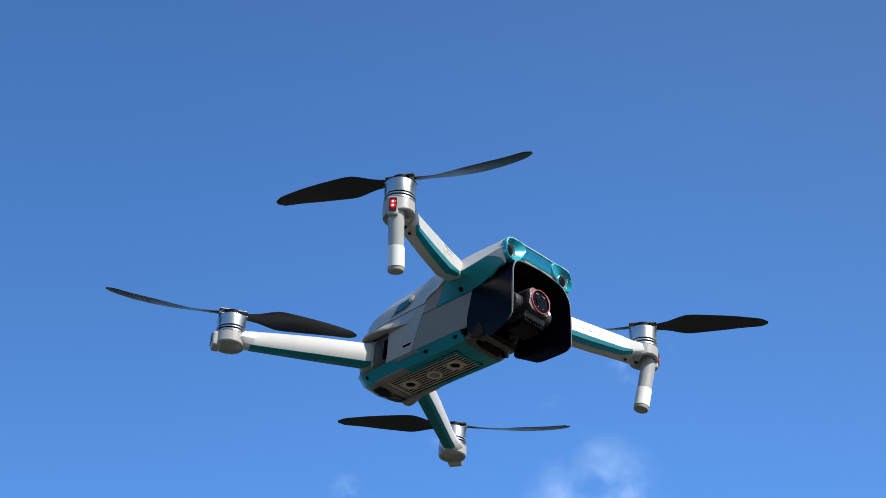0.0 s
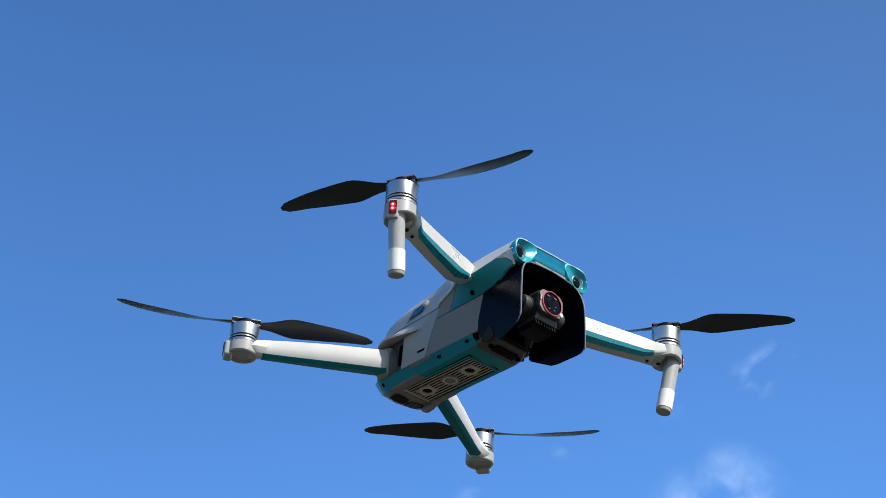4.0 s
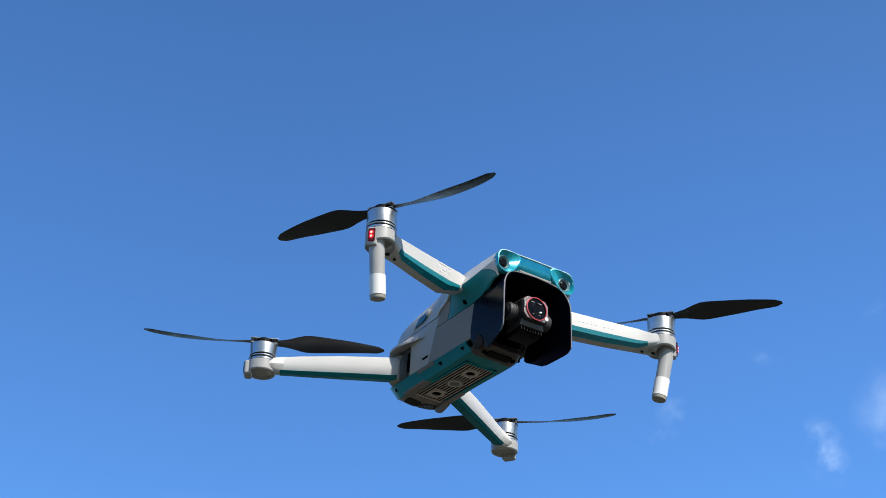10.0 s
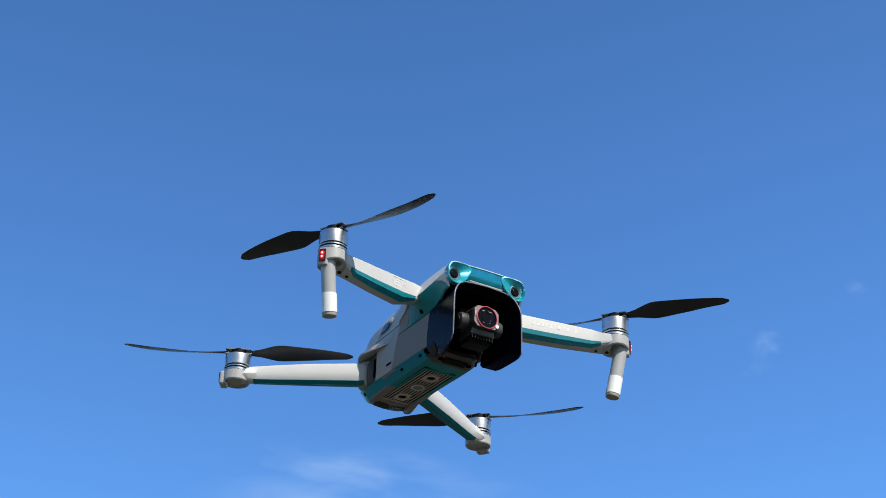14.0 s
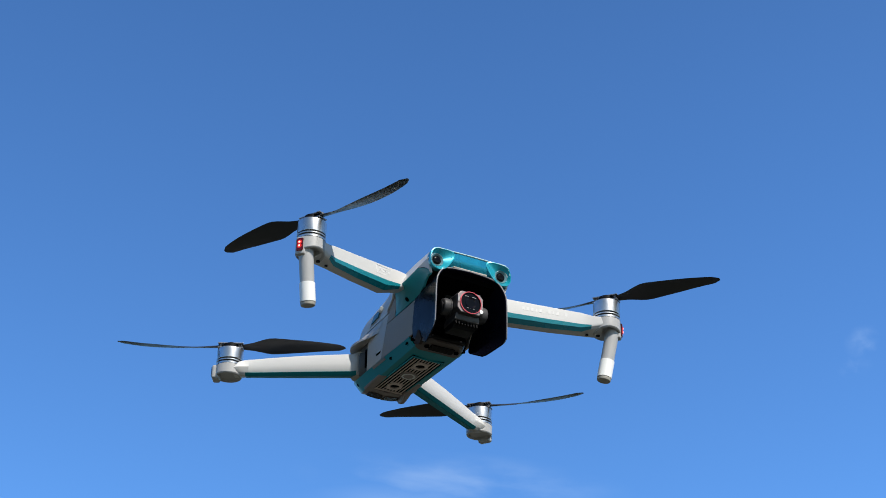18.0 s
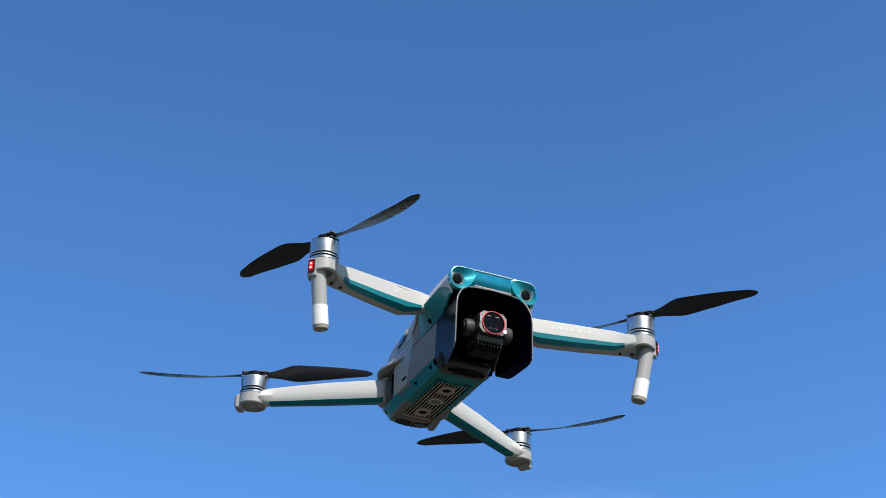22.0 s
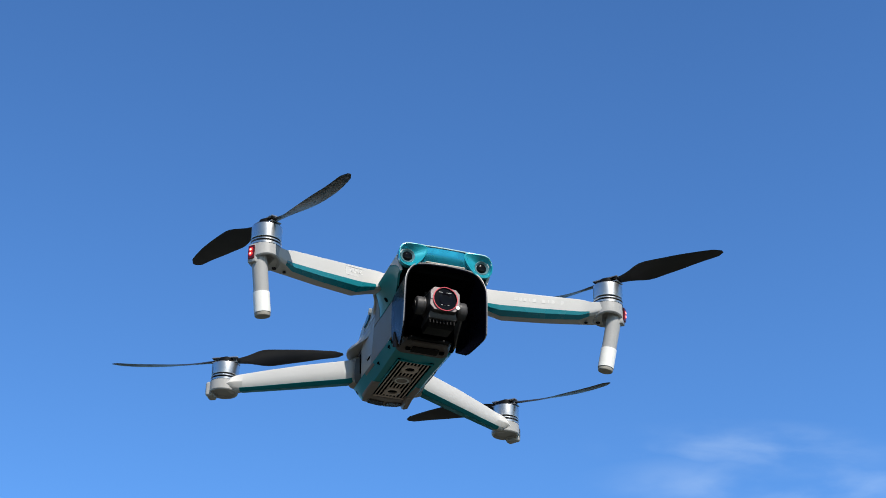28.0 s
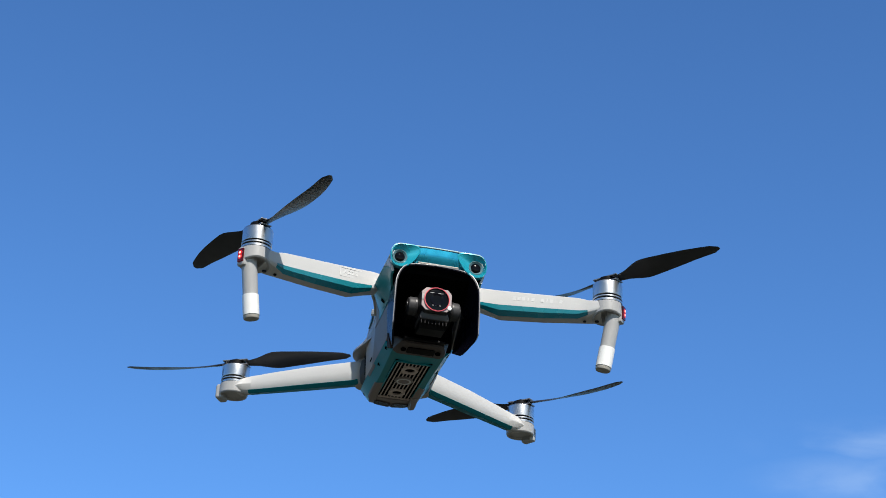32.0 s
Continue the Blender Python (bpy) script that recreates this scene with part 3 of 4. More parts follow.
def wide_panel(name, mat, parent, u0, y0, y1, label="", lift=0.3, thick=1.6, ny=4):
    """A plate of the underside that runs from side to side."""
    outer, inner = [], []
    for k in range(-4, 5):
        u = 6 - (6 - u0) * abs(k) / 4
        side = side_pose(-1 if k < 0 else 1)
        ro, ri = [], []
        for j in range(ny + 1):
            y = y0 + 0.22 + (y1 - y0 - 0.44) * j / ny
            p, n = hull(y, u), hull_normal(y, min(u, 5.9))
            if k == 0:
                n = Vector((0, n.y, n.z)).normalized()
            ro.append(side(p + n * lift))
            ri.append(side(p + n * (lift - thick)))
        outer.append(ro)
        inner.append(ri)
    return part(name, grid_solid(outer, inner), mat, parent, label, 0.25)


def tail_window(s, parent):
    """One of the two broad dark sensor windows at the tail, in a raised frame."""
    put = side_pose(s)

    def plate(grow, low, high):
        rows = ([], [])
        for k in range(24):
            a = 2 * math.pi * k / 24
            c, d = math.cos(a), math.sin(a)
            x = 7.1 + (6.2 + grow) * math.copysign(abs(c) ** 0.45, c)
            y = 45.6 + (5.6 + grow) * math.copysign(abs(d) ** 0.45, d)
            x *= 1 - 0.010 * (y - 40)
            z = hull(y, 6 - min(0.95, abs(x) / 16)).z
            for row, h in zip(rows, (low, high)):
                row.append(put((x, y - h * 0.3, z - h)))
        return rings_solid(rows)

    surround = part("window_surround", plate(0.6, -0.6, 0.75), CHIN_GREY, parent, "dark warm grey surround", 0.3)
    part("rear_sensor", plate(0.0, 0.2, 1.0), SENSOR_RED, surround, "dark reddish sensor window", 0.25)


def belly():
    pan = wide_panel("belly_pan", TEAL, drone, 5.28, -50, -36.5, "teal belly pan")
    wide_panel("belly_rear", BELLY_GREY, pan, 5.3, 34.5, 40)
    wide_panel("tail_pan", BELLY_GREY, pan, 5.0, 40, 60, "warm grey tail underside", ny=8)
    for s in (-1, 1):
        panel("tail_corner", TEAL, pan, s, 4.0, 5.0, lambda u: 52, lambda u: 61, "teal tail corner", lift=0.2, ny=5)
        tail_window(s, drone)
    # the cooling grille: a dark bed, a frame and lengthwise bars
    z = lambda y: hull(y, 6).z
    grille = part("grille", box(0, -1, -24.4, 27.0, 71, 1.0), VOID, drone, "dark bed of the cooling grille")
    for x in (-13.0, 13.0):
        part("grille_rim", box(x, -1, -25.2, 1.0, 71, 0.9), TEAL, grille, bevel=0.2)
    for y in (-35.8, 33.8):
        part("grille_rim", box(0, y, -25.2, 24.5, 1.6, 1.1), TEAL if y < 0 else GRILLE_GREY, grille, bevel=0.2)
    for k in range(9):
        x = -10.6 + 2.65 * k
        spans = ((-35.0, -28.2), (-16.4, -8.6), (4.4, 16.0), (28.4, 33.0)) if abs(x) < 5.0 else ((-35.0, 33.0),)
        for a, b in spans:
            part("slat", box(x, (a + b) / 2, -25.1, 0.9, b - a, 0.7), GRILLE_GREY, grille, bevel=0.15)
    for y in (-22.3, 22.3):
        part("screw_boss", ring((0, y, -24.8), (0, 0, -1), 6.2, 3.7, 1.1, 28), GRILLE_GREY, grille, "ring round a screw hole")
        for d in (-1, 1):
            part("boss_rib", box(0, y + 6.0 * d, -25.3, 11.0, 1.2, 1.0), GRILLE_GREY, grille, bevel=0.15)
    part("badge", lathe(((6.9, 0), (6.9, 1.0), (6.4, 1.4), (0, 1.4)), (0, -2.0, -24.8), (0, 0, -1), 36), BELLY_GREY, grille, "round badge")
    part("badge_ring", ring((0, -2.0, -26.1), (0, 0, -1), 5.4, 4.1, 0.35, 36), TAPE, grille, "paler ring round the badge")
    part("skid", rings_solid([[(11.5, 27, -24), (19, 25, -21), (20, 44, -21), (12.5, 46, -25)],
                              [(12.6, 30, -28.4), (17.6, 29, -27.2), (18.4, 41.5, -28), (13.4, 43, -30)],
                              [(13.6, 35, -30.8), (16.6, 34.5, -30.4), (17.2, 40, -30.6), (14.2, 41, -31)]]), BELLY_GREY, drone, "warm grey skid below the arm's pivot", 0.8)
    # chin below the camera bay
    rows = []
    for y, h, top in ((-49, 1.0, -13), (-56, 0.97, -15), (-62, 0.9, -18), (-65.5, 0.8, -20.5)):
        w, zb = hull(y, 5).x, hull(y, 6).z
        rows.append([(-w * 1.13 * h, y, top), (-w * h, y, zb + 2), (-w * 0.8 * h, y, zb), (w * 0.8 * h, y, zb), (w * h, y, zb + 2), (w * 1.13 * h, y, top)])
    chin = part("chin", rings_solid(rows), CHIN_GREY, drone, "dark warm grey chin below the camera bay", 0.6)
    part("sensor_window", box(0, -57.5, -25.0, 20, 7.0, 1.2, Euler((radians(-9), 0, 0)).to_matrix()), SENSOR_GLASS, chin, "dark sensor window", 0.5)
    tab = [Vector(p) for p in ((-27.2, -70.5, -19.8), (-27.0, -73.5, -23.5), (-25.8, -74.0, -28.5), (-23.6, -67.0, -29.4), (-24.6, -60.0, -27.0), (-26.0, -64.5, -23.4))]
    part("chin_tab", rings_solid([[p + Vector((2.4, 0, 0)) for p in tab], tab]), TAB_BROWN, chin, "dark warm brown tab beside the hood", 0.4)
    for x in (-12.5, 12.5):
        part("chin_screw", lathe(((1.9, 0), (1.9, 1.2), (0, 1.2)), (x, -57.5, -24.4), (0, 0, -1), 12), VOID, chin)


def pod_outline(angle, cx, cz):
    """The pod's edge, seen from the front, as far as it lies from the eye's middle in one direction."""
    edge = ((11.6, 35.2), (20.0, 35.5), (29.0, 35.3), (32.6, 33.5), (34.7, 28.0), (34.3, 22.0), (31.6, 18.2), (26.5, 17.0), (22.0, 18.4), (17.6, 23.0), (13.8, 29.5))
    d = Vector((math.cos(angle), math.sin(angle)))
    best = 0.0
    for (x0, z0), (x1, z1) in zip(edge, edge[1:] + edge[:1]):
        ex, ez = x1 - x0, z1 - z0
        det = d.x * -ez + d.y * ex
        if abs(det) < 1e-9:
            continue
        ax, az = x0 - cx, z0 - cz
        r = (ax * -ez + az * ex) / det
        k = (d.x * az - d.y * ax) / det
        if r > 0 and -1e-6 <= k <= 1 + 1e-6:
            best = max(best, r)
    return best


BROW_EDGE = ((0, -100.3, 35.9), (10, -100.3, 35.8), (16, -100.5, 35.5), (20, -101.0, 35.3), (25, -101.3, 35.2), (29, -101.3, 34.9), (31.6, -101.2, 33.6), (33.2, -101.1, 31.0), (33.9, -101.0, 28.0))


def nose():
    """The teal brow: a bar between two dished pods that hold round sensor eyes."""
    rows = []
    for y, zt, zb in ((-95.0, 35.8, 22.6), (-97.4, 35.8, 22.8), (-99.0, 35.7, 25.0), (-100.0, 35.2, 28.6), (-100.2, 34.6, 30.2)):
        rows.append([(-14.6, y, zt), (-16.8, y, zb + 0.2), (-10, y, zb + 0.6), (10, y, zb + 0.6), (16.8, y, zb + 0.2), (14.6, y, zt), (8, y, zt + 0.3), (-8, y, zt + 0.3)])
    brow = part("brow", rings_solid(rows), BROW_TEAL, drone, "glossy teal brow with two sensor eyes", 0.5, 24, 3)
    # near-white rail added for the sun's highlight along the brow's upper edge
    edge = [Vector((-x, y, z)) for x, y, z in BROW_EDGE[:0:-1]] + [Vector(p) for p in BROW_EDGE]
    rows = []
    for i, p in enumerate(edge):
        along = (edge[min(i + 1, len(edge) - 1)] - edge[max(i - 1, 0)]).normalized()
        up = Vector((0, -1, 0)).cross(along).normalized()
        rows.append([p + (up * math.cos(k * math.pi / 3) + Vector((0, -1, 0)) * math.sin(k * math.pi / 3)) * 0.6 for k in range(6)])
    part("brow_edge", rings_solid(rows), BROW_HIGHLIGHT, brow, "pale glossy rail painted as the highlight on the brow's upper edge")
    part("brow_lining", box(0, -98.2, 23.2, 29, 5.0, 1.2), HULL_GREY, brow, "grey lining under the brow", 0.5)
    cx, cz, n = 27.3, 26.4, 64
    for s in (-1, 1):
        put = side_pose(s)
        reach = [pod_outline(2 * math.pi * k / n, cx, cz) for k in range(n)]
        for _ in range(3):
            reach = [(reach[k - 1] + 2 * reach[k] + reach[(k + 1) % n]) / 4 for k in range(n)]
        rows = []
        for y, share, r in ((-96.5, 0.97, 0), (-98.6, 1.0, 0), (-100.8, 1.0, 0), (-101.7, 0.97, 0), (-101.8, 0.92, 0), (-101.3, 0.86, 0), (-98.7, 0.0, 5.3), (-96.9, 0.0, 5.1)):
            row = []
            for k in range(n):
                a = 2 * math.pi * k / n
                d = reach[k] * share if share else r
                x = cx + math.cos(a) * d
                back = 0.012 * max(0.0, 23.5 - x) ** 2 if y < -99.5 else 0.0
                row.append(put((x, y + back, cz + math.sin(a) * d)))
            rows.append(row)
        part("eye_pod", rings_solid(rows), TEAL_GLOSS, brow, "glossy teal dished pod round a sensor eye")
        face = Vector((0, -1, 0))
        at = Vector(put((cx, -98.9, cz)))
        part("eye_cone", lathe(((5.0, -1.7), (5.2, -0.1), (4.9, 0.05), (3.5, -1.3), (0, -1.3)), at, face, 36), EYE_RING, brow, "pale cone round the eye")
        part("eye_lens", lathe(((3.6, -1.7), (3.6, -1.1), (3.1, -0.5), (2.0, -0.1), (0, 0.05)), at, face, 32), LENS_GLASS, brow, "black sensor lens")


build_hull()


# ---------------------------------------------------------------- lens hood
def spline(points, steps):
    out = []
    n = len(points)
    for i in range(n - 1):
        p0, p1, p2, p3 = points[max(i - 1, 0)], points[i], points[i + 1], points[min(i + 2, n - 1)]
        for k in range(steps):
            t = k / steps
            out.append(0.5 * ((2 * p1) + (p2 - p0) * t + (2 * p0 - 5 * p1 + 4 * p2 - p3) * t * t + (3 * p1 - p0 - 3 * p2 + p3) * t ** 3))
    out.append(points[-1])
    return out


def build_hood():
    front = [Vector(p) for p in ((0, -101.5, 22.3), (16, -100.5, 21.8), (24, -101.5, 18.6), (28.6, -103, 11), (30, -104, 2), (30.3, -104.6, -23.5),
                                 (30.1, -103.6, -27.6), (29.3, -100.0, -30.2), (27.4, -91, -31.8), (25.4, -81.5, -33.0), (24.8, -78.0, -32.0))]
    rear = [Vector(p) for p in ((0, -72, 21), (15, -70, 20.5), (22.5, -67, 18.5), (26.0, -64.5, 13.5), (27, -62.5, 5), (25.4, -57.5, -10),
                                (25.0, -57, -14.5), (24.5, -57, -18.5), (23.8, -58, -21.8), (22.8, -61, -24.0), (22.0, -64, -24.6))]
    f, r = spline(front, 5), spline(rear, 5)
    f = [Vector((-p.x, p.y, p.z)) for p in f[:0:-1]] + f
    r = [Vector((-p.x, p.y, p.z)) for p in r[:0:-1]] + r
    outer, inner = [], []
    for i, (a, b) in enumerate(zip(f, r)):
        along = f[min(i + 1, len(f) - 1)] - f[max(i - 1, 0)]
        n = along.cross(b - a).normalized()
        if n.dot(a - Vector((0, a.y, -5))) < 0:
            n = -n
        outer.append([a.lerp(b, k / 6) for k in range(7)])
        inner.append([a.lerp(b, k / 6) - n * 1.3 for k in range(7)])
    hood = part("lens_hood", grid_solid(outer, inner), HOOD_BLACK, drone, "black clip-on lens hood round the camera", 0.35)
    # grey strip along the front edge: the edge's sunlit highlight put into colour
    rim_out, rim_in = [], []
    for i, p in enumerate(f):
        if p.z < -30.5:
            continue
        away = Vector((p.x, 0, p.z + 5)).normalized()
        rim_out.append([p + away * 0.12 + Vector((0, -0.45, 0)), p - away * 0.75 + Vector((0, -0.45, 0))])
        rim_in.append([p + away * 0.12 + Vector((0, 0.7, 0)), p - away * 0.75 + Vector((0, 0.7, 0))])
    part("hood_rim", grid_solid(rim_out, rim_in), RIM_GREY, hood, "grey strip painted as the highlight on the hood's front edge", 0.2)
    part("bay_wall", box(0, -51.5, 0, 46, 2, 40), VOID, drone, "black rear wall of the camera bay")


build_hood()


# ---------------------------------------------------------------- gimbal camera
def build_gimbal():
    body = []
    for y, g in ((-80, 0.86), (-82, 1.0), (-99, 1.0), (-101.5, 0.93)):
        row = []
        for k in range(8):
            x, z = ((-8, 9.2), (8, 9.2), (11.4, 5.5), (11.4, -5.5), (8, -9.2), (-8, -9.2), (-11.4, -5.5), (-11.4, 5.5))[k]
            row.append((x * g, y, -4.2 + z * g))
        body.append(row)
    head = part("gimbal_camera", rings_solid(body), CAMERA_GREY, drone, "dark grey gimbal camera with red lens ring", 0.8)
    part("front_plate", rings_solid([[(x * 0.95, y, -4.2 + z * 0.95) for x, z in ((-8, 9), (8, 9), (11.2, 5.5), (11.2, -5.5), (8, -9), (-8, -9), (-11.2, -5.5), (-11.2, 5.5))]
                                     for y in (-101.2, -102.2)]), BEZEL_GREY, head, "grey metal front plate", 0.3)
    part("lens_barrel", lathe(((8.8, 0), (8.8, 1.2), (8.2, 1.6), (8.2, 0.8), (0, 0.8)), (0, -101.6, -4.3), (0, -1, 0), 44), BLACK, head)
    part("lens_ring", ring((0, -102.3, -4.3), (0, -1, 0), 8.95, 8.4, 0.9, 48), RED_RING, head, "red metal lens ring")
    part("lens_glass", lathe(((8.4, 0), (8.2, 0.5), (6, 0.9), (0, 1.1)), (0, -102.0, -4.3), (0, -1, 0), 44), LENS_GLASS, head, "dark lens glass")
    for x, w in ((-3.6, 2.8), (2.4, 3.6)):
        part("lens_mark", box(x, -103.0, 0.4, w, 0.25, 0.4), PRINT, head, "illegible pale lens print and painted reflections")
    # three pale bars painted where white reflections show low in the lens
    for k in range(3):
        part("lens_mark", box(-2.6 + 2.4 * k, -103.0, -9.0, 1.3, 0.25, 0.35), PRINT, head, "illegible pale lens print and painted reflections")
    part("lens_spot", box(-9.9, -102.4, -3.0, 1.4, 0.6, 4.4), PRINT, head, "pale spot beside the lens", 0.2)
    part("lens_spot", lathe(((1.5, 0), (1.5, 0.6), (0, 0.8)), (9.2, -102.1, -9.4), (0, -1, 0), 18), WHITE_SLEEVE, head, "round white spot")
    part("lens_element", lathe(((4.6, 0), (4.6, 1.0), (4.2, 1.0), (3.0, 0.35), (1.6, 0.0), (0, -0.15)), (0, -102.5, -4.4), (0, -1, 0), 32), LENS_ELEMENT, head, "dished coated lens element")
    # cooling block below the lens: a grey apron whose lower edge is a comb of fins over a black body
    block = part("cooling_block", rings_solid([[(-9.4, -98.4, -12), (9.4, -98.4, -12), (9.4, -80, -12), (-9.4, -80, -12)],
                                               [(-10.2, -98.0, -15), (10.2, -98.0, -15), (10.2, -80, -16), (-10.2, -80, -16)],
                                               [(-10.2, -97.4, -17.4), (10.2, -97.4, -17.4), (10.2, -80, -19), (-10.2, -80, -19)]]), BLOCK_GREY, drone, "dark grey camera cooling block", 0.6)
    part("block_base", rings_solid([[(-9.9, -95.4, -18.2), (9.9, -95.4, -18.2), (9.9, -80, -18.2), (-9.9, -80, -18.2)],
                                    [(-9.2, -92.5, -22.5), (9.2, -92.5, -22.5), (9.2, -80, -22.5), (-9.2, -80, -22.5)]]), BLACK, block, "black base behind the fins", 0.5)
    for k in range(8):
        part("cooling_fin", box(-8.75 + 2.5 * k, -95.8, -19.2, 0.85, 2.6, 4.0, Euler((radians(-16), 0, 0)).to_matrix()), FIN_GREY, block, bevel=0.2)
    for s in (-1, 1):
        m = part("gimbal_motor", lathe(((5.2, 0), (6.2, 0.8), (6.4, 2.2), (6.4, 5.6), (5.9, 6.8), (4.8, 7.4), (0, 7.6)), (11.2 * s, -91, -6.5), (s, 0, 0), 36), MOTOR_GREY, drone, "dark grey round gimbal motor")
        part("motor_rim", ring((12.6 * s, -91, -6.5), (s, 0, 0), 6.75, 6.0, 0.9, 36), CAMERA_GREY, m, "dark rim")
        part("motor_cap", lathe(((3.4, 0), (3.4, 0.5), (2.9, 0.8), (0, 0.8)), (18.6 * s, -91, -6.5), (s, 0, 0), 28), CAMERA_GREY, m, "dark cap")
        part("gimbal_arm", box(14.3 * s, -78, -5.5, 3.4, 24, 9), BLACK, m, bevel=1.2)
    part("gimbal_yoke", box(0, -66, -5.5, 31, 4.5, 11), BLACK, drone, "black gimbal yoke", 1.5)
    part("gimbal_mount", rings_solid([[(-8, -76, 17), (8, -76, 17), (8, -58, 17), (-8, -58, 17)], [(-5, -70, -2), (5, -70, -2), (5, -62, -2), (-5, -62, -2)]]), BLACK, drone, "black gimbal mount", 1.0)
    part("bay_floor", box(0, -63, -20.5, 30, 12, 2.0), BLACK, drone, "black floor of the camera bay", 0.5)


build_gimbal()


# ---------------------------------------------------------------- arms, motors, legs
def arm_frame(root, tip):
    a, b = Vector((*root, 0)), Vector((*tip, 0))
    ahead = (b - a).normalized()
    front = Vector((ahead.y, -ahead.x, 0))
    if front.y > 0:
        front = -front
    return a, b, ahead, front


def arm_solid(root, tip, stations, s):
    """An arm swept from root to tip: stations of (share of the way, half width, points (across, height))."""
    put = side_pose(s)
    a, b, ahead, front = arm_frame(root, tip)
    rows = []
    for t, pts in stations:
        mid = a.lerp(b, t)
        rows.append([put(mid + front * w + Vector((0, 0, z))) for w, z in pts])
    return rows


def arm_band(root, tip, edge, s, depth=0.45):
    """A thin skin on an arm's flank: edge lists (share, upper (across, height), lower (across, height))."""
    put = side_pose(s)
    a, b, ahead, front = arm_frame(root, tip)
    outer, inner = [], []
    for t, up, low in edge:
        mid = a.lerp(b, t)
        n = Vector((up[1] - low[1], 0, 0)).length
        out = (front * (up[1] - low[1]) + Vector((0, 0, -(up[0] - low[0])))).normalized()
        ro = [mid + front * (up[0] + (low[0] - up[0]) * k / 3) + Vector((0, 0, up[1] + (low[1] - up[1]) * k / 3)) for k in range(4)]
        outer.append([put(p + out * depth) for p in ro])
        inner.append([put(p - out * 0.6) for p in ro])
    return grid_solid(outer, inner)


def motor(at, z0, height):
    """A silver outrunner bell on its base, with dark gaps."""
    x, y = at
    base = part("motor", lathe(((10.7, z0 - 2), (10.7, z0 - 0.2), (10.2, z0)), (x, y, 0)), SILVER, drone, "silver motor on its seat")
    part("seat_gap", lathe(((10.8, z0 - 2.25), (10.8, z0 - 1.8)), (x, y, 0)), BLACK, base, "thin dark joint under the motor")
    part("motor_gap", lathe(((9.5, z0 - 0.4), (9.5, z0 + 3.4)), (x, y, 0)), BLACK, base, "dark gap")
    part("motor_ring", lathe(((10.5, z0 + 1.0), (10.7, z0 + 1.2), (10.7, z0 + 2.0), (10.5, z0 + 2.2)), (x, y, 0)), SILVER, base)
    part("motor_bell", lathe(((10.4, z0 + 3.3), (10.6, z0 + 3.6), (10.6, z0 + height - 1.3), (10.3, z0 + height - 0.6), (9.4, z0 + height - 0.1), (6, z0 + height))
                             , (x, y, 0)), SILVER, base, "brushed silver motor bell")


def propeller(at, z, degrees, handed):
    """A two-bladed folding propeller at rest."""
    hub = part("propeller", lathe(((4.2, -0.5), (6.0, 0.2), (6.0, 4.2), (3.4, 5.4), (2.2, 6.2), (0, 6.4)), steps=28), BLACK, drone, "black two-bladed propeller at rest", 0.2)
    hub.location = Vector((at[0], at[1], z)) * 0.001
    hub.rotation_euler = (0, 0, radians(degrees))
    for z_plate in (0.7, 4.5):
        part("hub_plate", box(0, 0, z_plate, 20.5, 8.6, 0.9), CLIP_METAL, hub, "grey metal plate that holds the blades", 0.3)
    for x in (-8.6, 8.6):
        part("blade_pin", lathe(((1.5, 0.6), (1.5, 5.2), (1.1, 5.5), (0, 5.5)), (x, 0, 0), steps=16), CLIP_METAL, hub, "metal pin of a folding blade")
    for side in (1, -1):
        rows = []
        for k in range(19):
            t = k / 18
            r = 9 + 83 * t
            chord = curve(t, ((0, 6.5), (0.10, 8.5), (0.32, 17.5), (0.55, 16), (0.82, 11.5), (0.95, 8.5), (1, 3.0)))
            twist = radians(curve(t, ((0, 14), (0.2, 25), (0.5, 17), (1, 8)))) * handed
            sweep = curve(t, ((0, 0), (0.3, 2.2), (0.7, 0.8), (1, -3.0))) * handed
            thick = curve(t, ((0, 2.6), (0.2, 1.7), (1, 0.6)))
            row = []
            for c, h in ((-0.5, 0.0), (-0.25, 0.42), (0.1, 0.55), (0.36, 0.32), (0.5, 0.0), (0.3, -0.22), (-0.1, -0.30), (-0.35, -0.2)):
                w = c * chord
                v = Vector((r, w * math.cos(twist) + sweep, w * math.sin(twist) + h * thick + 2.6 + 2.2 * t * t))
                row.append(Vector((v.x * side, v.y * side, v.z)))
            rows.append(row)
        part("blade", rings_solid(rows), BLADE, hub, "black plastic blade")


FRONT_ROOT, FRONT_TIP = (33.0, -50.5), (126.4, -91.2)
REAR_ROOT, REAR_TIP = (26.0, 40.5), (114.2, 91.6)


def arched_seat(put):
    """The round seat of a front motor, whose lower edge arches up between the leg and the arm."""
    x, y = FRONT_TIP
    rows = []
    for r, base, share in ((4.5, 10.5, 0.0), (9.0, 5.6, 0.75), (10.3, 5.0, 1.0), (10.9, 5.8, 1.0), (10.9, 16.2, 0.0), (10.7, 16.6, 0.0)):
        row = []
        for k in range(44):
            a = 2 * math.pi * k / 44
            arch = max(0.0, math.cos(a - radians(258))) ** 1.3
            row.append(put((x + r * math.cos(a), y + r * math.sin(a), base + 3.2 * arch * share)))
        rows.append(row)
    return rings_solid(rows)


